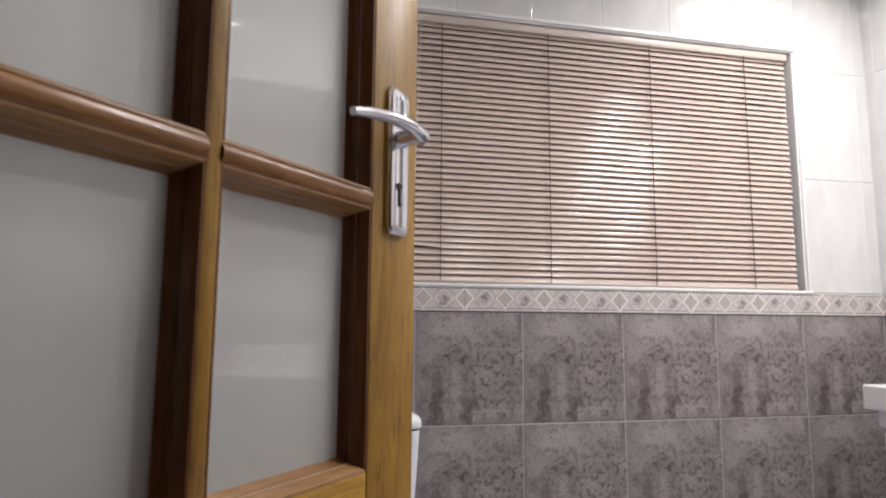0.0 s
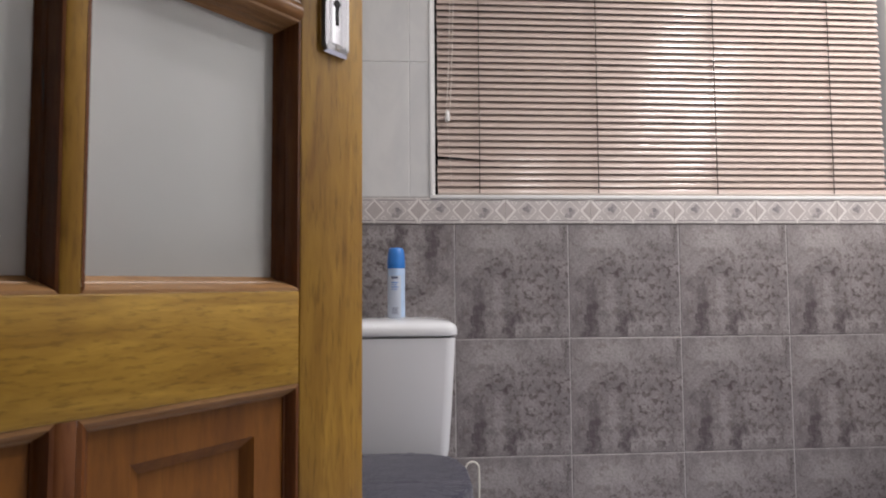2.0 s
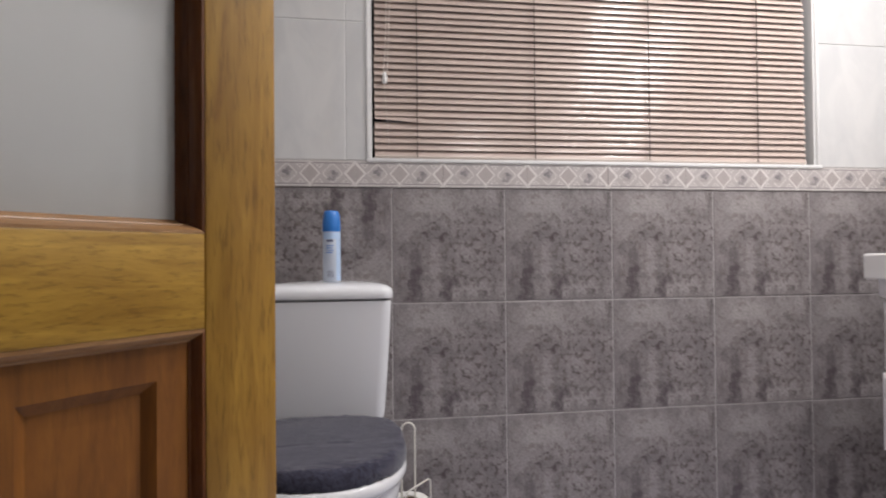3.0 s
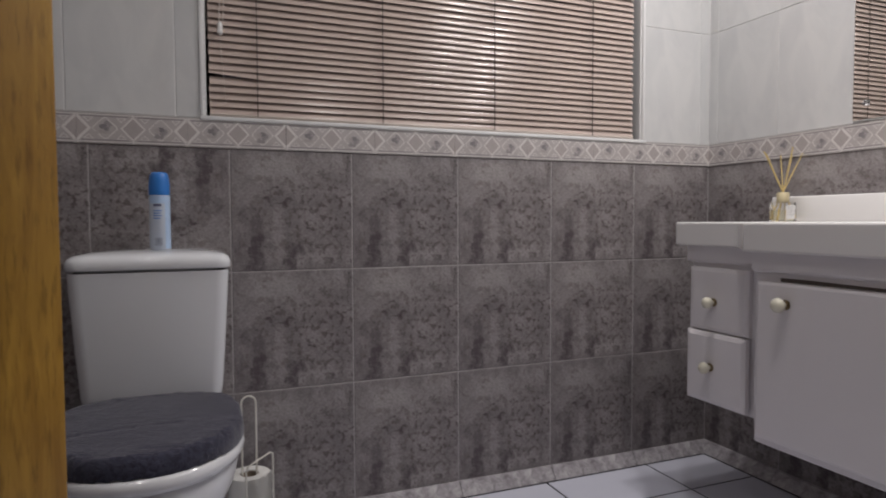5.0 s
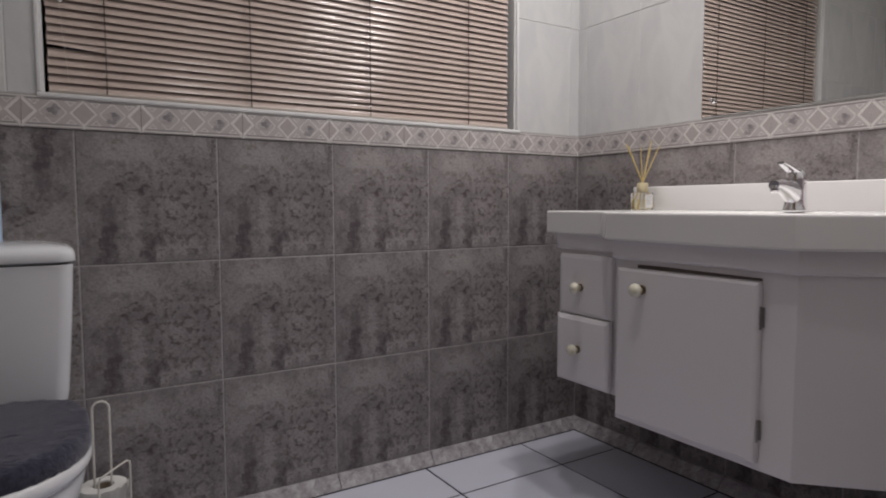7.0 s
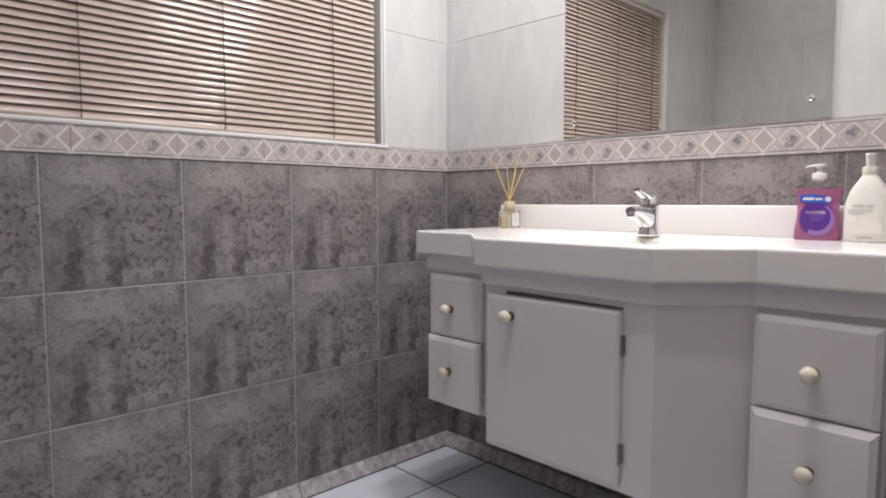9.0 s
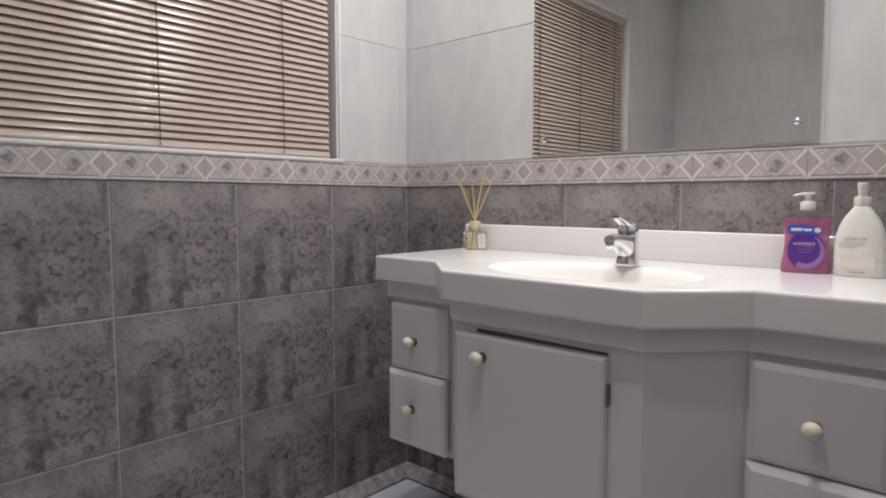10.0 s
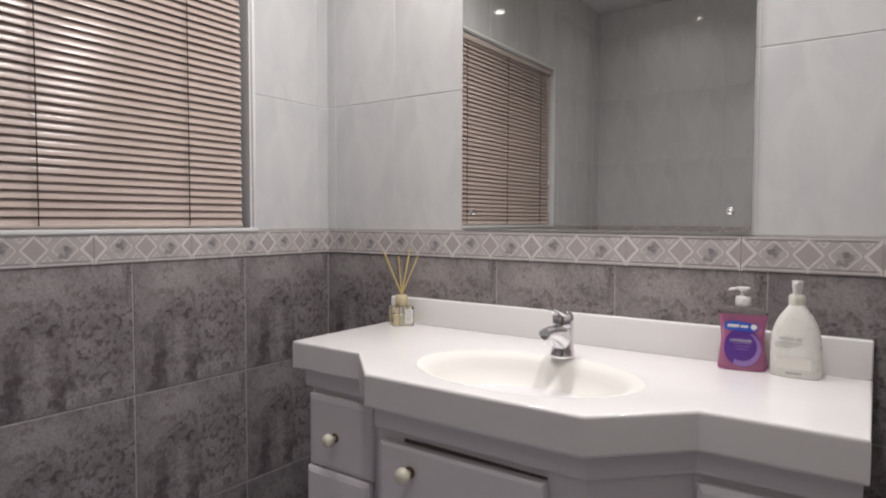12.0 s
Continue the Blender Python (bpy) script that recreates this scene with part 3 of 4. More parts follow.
tube(bm, [(PX, -.0072, PZ0 + .051), (PX, -.0060, PZ0 + .051)], .004, 14)
part("keyhole", bm, BLACK, door)
for zz in (PZ0 + .008, PZ1 - .008):
    bm = bmesh.new()
    tube(bm, [(PX, -.0062, zz), (PX, -.0085, zz)], [.0036, .0026], 12)
    part("screw", bm, CHROME, door)
bm = bmesh.new()
for x0, x1 in ((DX0, DX0 + .012), (DX1 - .05, DX1)):
    box(bm, x0, x1, YS - .12, YS + .004, -.004, DZ)
box(bm, DX0, DX1, YS - .12, YS + .004, DZ - .03, DZ)
tagged(part("door_frame", bm, WOOD_V), "varnished wooden door frame in the doorway", "door frame", kind="structure")

# ---- toilet ----
TX = -1.851
toilet = thing("toilet", pose(TX, 0, 0), "white close-coupled toilet with a dark plush lid cover", "toilet")


def round_rect(hx, y0, y1, z, r, n=5):
    out = []
    for cx, cy, a in ((hx - r, y1 - r, 0), (-hx + r, y1 - r, 90), (-hx + r, y0 + r, 180), (hx - r, y0 + r, 270)):
        out += [(x, y, z) for x, y in arc(cx, cy, r, a, a + 90, n)]
    return out


bm = bmesh.new()
loft(bm, [round_rect(h, y0, -.014, z, .028) for h, y0, z in ((.13, -.17, .40), (.148, -.19, .425), (.153, -.196, .46), (.160, -.202, .56), (.167, -.207, .68), (.170, -.209, .742))])
part("cistern", bm, CERAMIC, toilet, smooth=50)
bm = bmesh.new()
loft(bm, [round_rect(h, y0, -.010, z, .032) for h, y0, z in ((.158, -.197, .7415), (.163, -.202, .7465), (.1735, -.2125, .7475), (.1748, -.2138, .7500), (.1744, -.2134, .765), (.1705, -.2095, .7735), (.161, -.199, .7800), (.13, -.165, .7855), (.07, -.12, .7890))])
part("cistern_lid", bm, CERAMIC, toilet, smooth=60)
bm = bmesh.new()
lathe(bm, [(.021, .784), (.0215, .7905), (.0195, .7925), (.019, .7915), (.0005, .7918)], 28, 0.0, -.105)
part("flush_button", bm, CHROME, toilet, "chrome push button in the lid")
SEAT = -.405


def seat_oval(rx, ry, z, n=56, cy=SEAT):
    """Rounded at the front, squarer towards the cistern."""
    f, b = oval(0, cy, rx, ry, z, n, 2.15), oval(0, cy, rx, ry * .97, z, n, 3.6)
    return [q if q[1] > cy else p for p, q in zip(f, b)]


bm = bmesh.new()
loft(bm, [oval(0, cy, rx, ry, z, 48, p) for cy, rx, ry, z, p in ((-.34, .115, .20, .0, 2.6), (-.34, .112, .195, .03, 2.6), (-.34, .095, .17, .10, 2.5), (-.35, .10, .18, .18, 2.4), (-.37, .135, .205, .27, 2.3), (-.395, .165, .215, .335, 2.2), (-.40, .173, .213, .372, 2.2), (-.40, .170, .209, .388, 2.2))])
box(bm, -.145, .145, -.27, -.02, .33, .402, .02, 3)
part("bowl", bm, CERAMIC, toilet, smooth=60)
bm = bmesh.new()
loft(bm, [seat_oval(rx, ry, z) for rx, ry, z in ((.168, .203, .390), (.180, .215, .392), (.185, .220, .402), (.184, .219, .412), (.178, .213, .419), (.16, .195, .421))])
part("seat", bm, CERAMIC, toilet, "glossy white seat", smooth=60)
bm = bmesh.new()
NA, NR = 150, 36
rings = []
for j in range(NR + 1):
    f = j / NR
    ring = []
    if f < .72:
        r, z = f / .72 * .93, .4585 + .0045 * math.cos(f / .72 * 1.4)
    else:
        a = (f - .72) / .28 * math.pi * .62
        r, z = .93 + .075 * math.sin(a), .4585 - .024 * (1 - math.cos(a)) * 1.2
    for x, y, _ in seat_oval(.1835 * r, .2125 * r, 0, NA, SEAT + .002):
        nz = noise.noise(Vector((x * 110, y * 190, 1.3))) * .0034 + noise.noise(Vector((x * 14, y * 20, 4))) * .003
        fold = -.0032 * math.exp(-((y + .452 - x * .05) / .0028) ** 2) if x < .07 else 0
        k = min(1.9, max(.25, (f - .45) * 4))
        ring.append((x, y, max(z + nz * k + fold, .4195)))
    rings.append(ring)
vr = [[bm.verts.new(p) for p in r] for r in rings[1:]]
ctr = bm.verts.new((0, SEAT, .463))
for i in range(NA):
    bm.faces.new((ctr, vr[0][i], vr[0][(i + 1) % NA]))
for a, b in zip(vr, vr[1:]):
    for i in range(NA):
        bm.faces.new((a[i], b[i], b[(i + 1) % NA], a[(i + 1) % NA]))
bmesh.ops.recalc_face_normals(bm, faces=bm.faces[:])
part("lid_cover", bm, PLUSH, toilet, "charcoal plush lid cover", smooth=80)
bm = bmesh.new()
loft(bm, [seat_oval(rx, ry, z) for rx, ry, z in ((.14, .175, .4205), (.150, .185, .423), (.150, .185, .434), (.14, .175, .440))])
part("lid", bm, CERAMIC, toilet, smooth=60)
for hx in (-.075, .075):
    bm = bmesh.new()
    box(bm, hx - .02, hx + .02, -.225, -.195, .402, .432, .006)
    part("seat_hinge", bm, CERAMIC, toilet)

# ---- air freshener ----
can = thing("air_freshener", pose(-1.833, -.115, .7885), "white and blue aerosol air freshener can standing on the cistern", "aerosol can")
bm = bmesh.new()
lathe(bm, [(.0215, 0), (.0235, .002), (.0235, .128), (.0222, .133)], 32)
body = part("can", bm, CAN_WHITE, can, "white printed can", smooth=50)
bm = bmesh.new()
lathe(bm, [(.0228, .132), (.0235, .134), (.0235, .150), (.0222, .170), (.0198, .182), (.0165, .187), (.006, .188)], 32)
part("cap", bm, CAN_BLUE, can, "bright blue cap", smooth=60)


def curved_patch(r, a0, a1, z0, z1, n=8):
    bm = bmesh.new()
    lo = [bm.verts.new((r * math.sin(radians(a0 + (a1 - a0) * i / n)), -r * math.cos(radians(a0 + (a1 - a0) * i / n)), z0)) for i in range(n + 1)]
    hi = [bm.verts.new((v.co.x, v.co.y, z1)) for v in lo]
    for i in range(n):
        bm.faces.new((lo[i], lo[i + 1], hi[i + 1], hi[i]))
    return bm


part("blue_band", curved_patch(.02365, 32, 175, .004, .131, 14), CAN_TINT, body)
part("blue_band", curved_patch(.02365, -60, 32, .112, .131, 10), CAN_TINT, body)
part("printed_bar", curved_patch(.0238, -32, 12, .105, .111), INK, body)
for k in range(4):
    part("printed_bar", curved_patch(.0238, -34, 14 - 7 * (k % 2), .094 - .006 * k, .096 - .006 * k), CAN_BLUE, body)
for k in range(6):
    part("printed_bar", curved_patch(.0238, -26 + k * 7, -23.5 + k * 7, .012, .03, 2), INK, body)

# ---- toilet roll stand ----
stand = thing("toilet_roll_stand", pose(-1.641, -.185, 0), "cream wire toilet roll stand on the floor beside the toilet", "toilet roll holder")
bm = bmesh.new()
loop = [(-.017, 0, .0)] + [(-.017, 0, .02 + .04 * i) for i in range(10)] + [(x, 0, z) for x, z in arc(0, .41, .017, 180, 0, 10)] + [(.017, 0, .39 - .04 * i) for i in range(10)] + [(.017, 0, 0)]
tube(bm, loop, .0027, 8)
part("handle_loop", bm, WIRE, stand)
bm = bmesh.new()
tube(bm, [(-.012, -.058, .004), (-.012, -.058, .262), (-.008, -.058, .272), (.01, -.05, .279), (.046, -.036, .293), (.052, -.034, .289), (.0525, -.034, .28), (.0525, -.034, .004)], .0023, 8)
part("wire_guard", bm, WIRE, stand)
bm = bmesh.new()
tube(bm, [(.058 * math.cos(a * math.pi / 12), .058 * math.sin(a * math.pi / 12), .004) for a in range(25)], .003, 8)
tube(bm, [(-.058, 0, .004), (.058, 0, .004)], .003, 8)
part("base_ring", bm, WIRE, stand)


def paper_roll():
    bm = bmesh.new()
    lathe(bm, [(.021, .001), (.049, .0), (.0505, .004), (.0505, .108), (.049, .112), (.0225, .112), (.0215, .106), (.021, .001)], 40, cap=False)
    return bm


roll = thing("toilet_roll", pose(-1.641, -.185, .008), "white toilet paper roll stacked on the wire stand", "toilet roll", "stacked toilet rolls")
part("paper", paper_roll(), PAPER, roll, smooth=40)
bm = bmesh.new()
lathe(bm, [(.0208, .001), (.0208, .109), (.0198, .109), (.0198, .001)], 24, cap=False)
part("core", bm, CARD, roll)
copy_thing(roll, pose(-1.641, -.185, .122, 0, 0, 40))
bm = bmesh.new()
rows = []
for i in range(13):
    a = radians(-100 + i * 8)
    rows.append([(.0515 * math.cos(a) + random.uniform(-.001, .002), .0515 * math.sin(a) - abs(random.gauss(0, .0025)), .236 - k * .013 + (i % 3) * .002 + random.uniform(-.002, .002)) for k in range(9)])
vv = [[bm.verts.new(p) for p in r] for r in rows]
for a, b in zip(vv, vv[1:]):
    for k in range(8):
        bm.faces.new((a[k], a[k + 1], b[k + 1], b[k]))
bmesh.ops.solidify(bm, geom=bm.faces[:], thickness=.0008)
tagged(part("paper_end", bm, PAPER, smooth=30, at=pose(-1.641, -.185, 0)), "crumpled loose end of toilet paper on the roll", "paper")

# ---- vanity cabinet ----
vanity = thing("vanity_cabinet", pose(0, 0, 0), "white painted wall-hung vanity cabinet with drawers and a door", "cabinet")
CAB = [(-.002, -.331), (-.380, -.331), (-.380, -.555), (-.518, -.678), (-.518, -1.124), (-.380, -1.262), (-.380, -1.487), (-.002, -1.487)]
bm = bmesh.new()
loft(bm, [[(x, y, z) for x, y in offset_loop(CAB, o)] for o, z in ((.004, .326), (.0, .330), (.0, .786))])
part("body", bm, PAINT, vanity, smooth=20)
bm = bmesh.new()
loft(bm, [[(x, y, z) for x, y in offset_loop(CAB, o)] for o, z in ((0.0005, .733), (-.010, .737), (-.012, .742), (-.012, .784))])
part("cornice_strip", bm, PAINT, vanity, smooth=20)


def front_mesh(w, h, t=.018, b=.007):
    """An overlay front with chamfered rims; local x along its width, -y outward."""
    bm = bmesh.new()
    loft(bm, [[(o, y, o), (w - o, y, o), (w - o, y, h - o), (o, y, h - o)] for o, y in ((.001, -.0005), (0, -.002), (0, -t + b), (.0015, -t + b * .45), (b, -t), (b + .001, -t - .0001))])
    return bm


def knob(parent, at, scale=1.0):
    bm = bmesh.new()
    lathe(bm, [(.0075, 0), (.0115, .001), (.0118, .004), (.009, .006)], 24)
    k = part("knob_base", bm, BRASS, parent, "aged brass rosette", at=at)
    bm = bmesh.new()
    lathe(bm, [(.0065, .005), (.0066, .010), (.0105, .014), (.0152, .019), (.0168, .0245), (.0155, .0305), (.011, .0355), (.005, .0377), (.0005, .038)], 28)
    part("knob", bm, KNOB, parent, "cream porcelain knob", smooth=60, at=at)


# drawer fronts look towards -x: local x runs to -y
for y0, y1, ky in ((-.334, -.546, -.429), (-1.268, -1.480, -1.374)):
    for z0, z1, kz in ((.5395, .722, .624), (.334, .5375, .440)):
        ajar = .009 if z0 < .4 else 0.0  # the lower drawers stand a little proud
        d = part("drawer", front_mesh(y0 - y1, z1 - z0, .019, .0125), PAINT, vanity, smooth=20, at=pose(-.380 - ajar, y0, z0, 0, 0, -90))
        if ajar:
            bm = bmesh.new()
            box(bm, .012, y0 - y1 - .012, 0, ajar + .0005, .012, z1 - z0 - .02)
            part("drawer_box", bm, PAINT, d, smooth=None)
        knob(d, Matrix.Translation((y0 - ky, -.018, kz - z0)) @ pose(0, 0, 0, 90, 0, 0))
d = part("cabinet_door", front_mesh(.366, .369), PAINT, vanity, smooth=20, at=pose(-.518, -.691, .345, 0, 0, -90))
knob(d, Matrix.Translation((.080, -.018, .322)) @ pose(0, 0, 0, 90, 0, 0))
for hz in (.045, .275):
    bm = bmesh.new()
    tube(bm, [(.3695, -.013, hz), (.3695, -.013, hz + .046)], .0021, 10)
    box(bm, .3665, .3715, -.007, -.001, hz + .003, hz + .043, .0008)
    part("hinge", bm, HINGE, d, "dark metal butt hinge")

# thin dark plate on the body front, painted shadow above the cabinet door
bm = bmesh.new()
loft(bm, [[(-.530 + .012 * k, -.742, .7155), (-.530 + .012 * k, -1.055, .7155), (-.530 + .012 * k, -1.055, .7205), (-.530 + .012 * k, -.800, .7245), (-.530 + .012 * k, -.742, .7238)] for k in (.92, 1.2)])
part("door_gap_shade", bm, GAP_SHADE, vanity, "dark strip standing in for the shadow above the door", smooth=None)

# ---- vanity top with moulded basin ----
top = thing("washbasin", pose(0, 0, 0), "glossy white moulded vanity washbasin with oval bowl and upstand", "washbasin")
TOP = [(-.001, -.289), (-.409, -.289), (-.415, -.522), (-.554, -.668), (-.554, -1.134), (-.415, -1.276), (-.415, -1.507), (-.001, -1.507)]
ZT = .851
bm = bmesh.new()
steps = [(.016, .782), (.002, .782), (0, .785), (0, .788), (0, ZT - .009), (0, ZT - .006), (.0006, ZT - .0032), (.002, ZT - .0012), (.004, ZT - .0003), (.0065, ZT)]
loops = [[bm.verts.new((x, y, z)) for x, y in offset_loop(TOP, o)] for o, z in steps]
for a, b in zip(loops, loops[1:]):
    for i in range(len(TOP)):
        bm.faces.new((a[i], a[(i + 1) % len(TOP)], b[(i + 1) % len(TOP)], b[i]))
BCX, BCY, BRX, BRY, NB = -.338, -.912, .158, .232, 72
prof = [(1.16, 0), (1.11, -.0007), (1.06, -.0024), (1.0, -.0065), (.95, -.0135), (.91, -.024), (.87, -.045), (.78, -.075), (.62, -.104), (.42, -.122), (.2, -.131), (.12, -.133)]
bowl = [[bm.verts.new((BCX + BRX * s * math.cos(2 * math.pi * i / NB), BCY + BRY * s * math.sin(2 * math.pi * i / NB), ZT + z * .72)) for i in range(NB)] for s, z in prof]
for a, b in zip(bowl, bowl[1:]):
    for i in range(NB):
        f = bm.faces.new((a[i], b[i], b[(i + 1) % NB], a[(i + 1) % NB]))
        f.material_index = 1 if a[0].co.z < ZT - .0015 else 0
bm.faces.new(bowl[-1]).material_index = 1
bm.verts.index_update()
bm.edges.ensure_lookup_table()
outer = [e for e in bm.edges if e.is_boundary and all(abs(v.co.z - ZT) < 1e-5 for v in e.verts)]
bmesh.ops.triangle_fill(bm, edges=outer, use_beauty=True)
bm.faces.new(loops[0][::-1])
bmesh.ops.recalc_face_normals(bm, faces=bm.faces[:])
part("slab", bm, [TOP_GEL, BOWL_GEL], top, smooth=42)
bm = bmesh.new()
box(bm, -.023, -.0015, -1.506, -.292, ZT - .001, .929, .004, 3)
part("upstand", bm, TOP_GEL, top, smooth=50)
bm = bmesh.new()
lathe(bm, [(.012, -.0005), (.021, .0005), (.022, -.002), (.024, -.003)], 24, BCX, BCY)
part("waste", bm, CHROME, top, at=pose(0, 0, ZT - .0935))

# ---- mixer tap ----
tap = thing("mixer_tap", pose(-.173, -.926, ZT) @ Matrix.Scale(1.04, 4), "chrome single-lever mixer tap on the vanity top", "tap")
bm = bmesh.new()
lathe(bm, [(.0265, 0), (.0275, .003), (.0265, .006), (.0238, .02), (.0226, .045), (.0233, .062), (.0231, .0662)], 32)
part("body", bm, CHROME, tap, smooth=40)
bm = bmesh.new()
loft(bm, [[(cx, py, cz + pz) for py, pz, _ in oval(0, 0, rx, ry, 0, 20, 2.6)] for cx, cz, rx, ry in ((-.004, .038, .0205, .033), (-.024, .047, .0190, .0255), (-.050, .056, .0168, .0175), (-.074, .061, .0145, .0125), (-.092, .061, .0125, .0100))])
part("spout", bm, CHROME, tap, smooth=45)
bm = bmesh.new()
lathe(bm, [(.0088, .042), (.0098, .045), (.0098, .056), (.009, .060)], 20, -.087, 0)
part("aerator", bm, CHROME, tap, smooth=40)
bm = bmesh.new()
lathe(bm, [(.0231, .0666), (.0235, .072), (.0232, .086), (.019, .096), (.010, .101), (.001, .102)], 28)
loft(bm, [[(cx, py, cz + pz) for py, pz, _ in oval(0, 0, rx, ry, 0, 16, 2.4)] for cx, cz, rx, ry in ((.006, .086, .017, .010), (-.02, .096, .015, .0065), (-.048, .106, .012, .0045), (-.066, .112, .009, .0035))])
part("lever", bm, CHROME, tap, smooth=45)

# ---- reed diffuser ----
reedset = thing("reed_diffuser", pose(-.064, -.367, ZT, 0, 0, -38), "small clear glass reed diffuser bottle with yellow reeds", "diffuser")
bm = bmesh.new()
box(bm, -.0325, .0325, -.026, .026, 0, .058, .004, 3)
bot = part("bottle", bm, GLASS, reedset, "clear square glass bottle", smooth=50)
bm = bmesh.new()
box(bm, -.029, .029, -.0225, .0225, .004, .036, .003, 2)
oil = part("oil", bm, OIL, reedset, "pale yellow scented oil", smooth=50)
bot.visible_shadow = oil.visible_shadow = False
bm = bmesh.new()
lathe(bm, [(.0165, .058), (.018, .060), (.0178, .086), (.0165, .0895), (.006, .0895)], 28)
part("collar", bm, CORK, reedset, "pale wooden collar", smooth=40)
for a, tilt, ln in ((165, 23, .225), (200, 5, .200), (340, 10, .225), (345, 23, .212), (30, 15, .205), (170, 21.5, .215)):
    bm = bmesh.new()
    dx, dy = math.cos(radians(a)) * math.sin(radians(tilt)), math.sin(radians(a)) * math.sin(radians(tilt))
    dz = math.cos(radians(tilt))
    o = -.085
    tube(bm, [(dx * o, dy * o, .09 + dz * o), (dx * .0, dy * .0, .09), (dx * (ln - .085), dy * (ln - .085), .09 + dz * (ln - .085))], .0019, 6)
    part("reed", bm, REED, reedset)
bm = bmesh.new()
box(bm, .004, .028, -.0268, -.0262, .008, .05)
lab = part("label", bm, LABEL, reedset, "white printed label", smooth=None)
for k in range(5):
    bm = bmesh.new()
    box(bm, .008, .025 - .004 * (k % 2), -.0272, -.0269, .043 - .006 * k, .045 - .006 * k)
    part("printed_bar", bm, INK_GREY, lab, smooth=None)

# ---- hand soap ----
FACE = -80
soap = thing("soap_dispenser", pose(-.062, -1.280, ZT, 0, 0, FACE) @ Matrix.Diagonal((1.1, 1.08, 1, 1)), "clear pump bottle of pink lavender hand soap with purple label", "soap bottle")


def waist(ws, d, p=3.2, n=40):
    return [oval(0, 0, w, d * k, z, n, p) for w, k, z in ws]


bm = bmesh.new()
loft(bm, waist([(.040, .9, 0), (.0425, 1, .003), (.0425, 1, .012), (.0385, .97, .045), (.037, .96, .065), (.039, .97, .09), (.0425, .98, .112), (.0425, .97, .117)], .020))
part("soap_body", bm, SOAP_LIQ, soap, "translucent pink soap", smooth=50)
bm = bmesh.new()
loft(bm, waist([(.0427, .99, .1175), (.042, .96, .121), (.036, .85, .126), (.02, .75, .130), (.0135, .66, .132), (.0135, .66, .136)], .020))
part("shoulder", bm, GLASS, soap, "clear plastic shoulder", smooth=50)
bm = bmesh.new()
lathe(bm, [(.0128, .133), (.0135, .135), (.0135, .150), (.012, .1525), (.0055, .1535), (.0048, .164), (.0075, .165), (.0105, .1665), (.0125, .1695), (.0120, .1715), (.008, .1725)], 28)
loft(bm, [[(x, ry * math.cos(k * math.pi / 6), zc + rz * math.sin(k * math.pi / 6)) for k in range(12)] for x, ry, rz, zc in ((-.004, .0055, .0028, .1688), (-.014, .0048, .0026, .1684), (-.022, .0040, .0024, .1668), (-.025, .0034, .0020, .1650))])
part("pump", bm, WHITE_PLASTIC, soap, "white pump head", smooth=40)


def flat_patch(pts, y):
    bm = bmesh.new()
    bm.faces.new([bm.verts.new((x, y, z)) for x, z in pts])
    return bm


def ell(cx, cz, rx, rz, n=28):
    return [(cx + rx * math.cos(2 * math.pi * i / n), cz + rz * math.sin(2 * math.pi * i / n)) for i in range(n)]


slab = part("label", flat_patch(ell(0, .049, .0315, .040), -.0206), PURPLE, soap, "purple oval label", smooth=None)
part("swirl", flat_patch([(.0315 * math.cos(radians(a)), .047 + .037 * math.sin(radians(a))) for a in range(-120, 61, 12)] + [(.0245 * math.cos(radians(a)), .051 + .030 * math.sin(radians(a))) for a in range(60, -121, -12)], -.0208), LILAC, slab, smooth=None)
part("badge", flat_patch([(-.032, .088), (-.027, .084), (.02, .083), (.026, .088), (.024, .098), (-.01, .104), (-.03, .102)], -.0210), SOAP_BLUE, slab, "blue badge with white lettering bars", smooth=None)
for x0, x1, z0, z1 in ((-.026, -.006, .0905, .0965), (-.004, .009, .0905, .0955)):
    part("printed_bar", flat_patch([(x0, z0), (x1, z0), (x1, z1), (x0, z1)], -.0212), LABEL, slab, smooth=None)
part("printed_bar", flat_patch(ell(.0185, .0925, .0055, .0055, 16), -.0212), LABEL, slab, smooth=None)
words("LAVENDER", .0076, LABEL, slab, pose(-.003, -.0211, .061, 90, 0, 0))
for k in range(3):
    part("printed_bar", flat_patch([(-.015 + .002 * k, .057 - .006 * k), (.015 - .003 * k, .057 - .006 * k), (.015 - .003 * k, .0585 - .006 * k), (-.015 + .002 * k, .0585 - .006 * k)], -.0211), LILAC, slab, smooth=None)

# ---- lotion ----
lot = thing("lotion_bottle", pose(-.066, -1.378, ZT, 0, 0, -92), "cream white pump bottle of body lotion", "lotion bottle")
bm = bmesh.new()
loft(bm, waist([(.043, .9, 0), (.0455, 1, .003), (.0455, 1, .03), (.0452, 1, .06), (.0435, .99, .082), (.0385, .95, .102), (.0305, .88, .119), (.0215, .78, .132), (.0158, .68, .140), (.014, .6, .144)], .0225, 2.5))
lb = part("bottle", bm, LOTION, lot, "cream white bottle", smooth=60)
bm = bmesh.new()
lathe(bm, [(.0145, .143), (.015, .145), (.015, .160), (.013, .163)], 28)
part("collar", bm, CREAM_PLASTIC, lot, smooth=40)
bm = bmesh.new()
lathe(bm, [(.0085, .163), (.0085, .172), (.0095, .180), (.0105, .188), (.010, .191)], 24)
box(bm, -.004, .004, -.026, -.004, .1835, .1890, .002)
part("pump", bm, WHITE_PLASTIC, lot, smooth=40)
words("wake up", .0120, INK_GREY, lb, pose(-.006, -.0229, .075, 90, 0, 0))
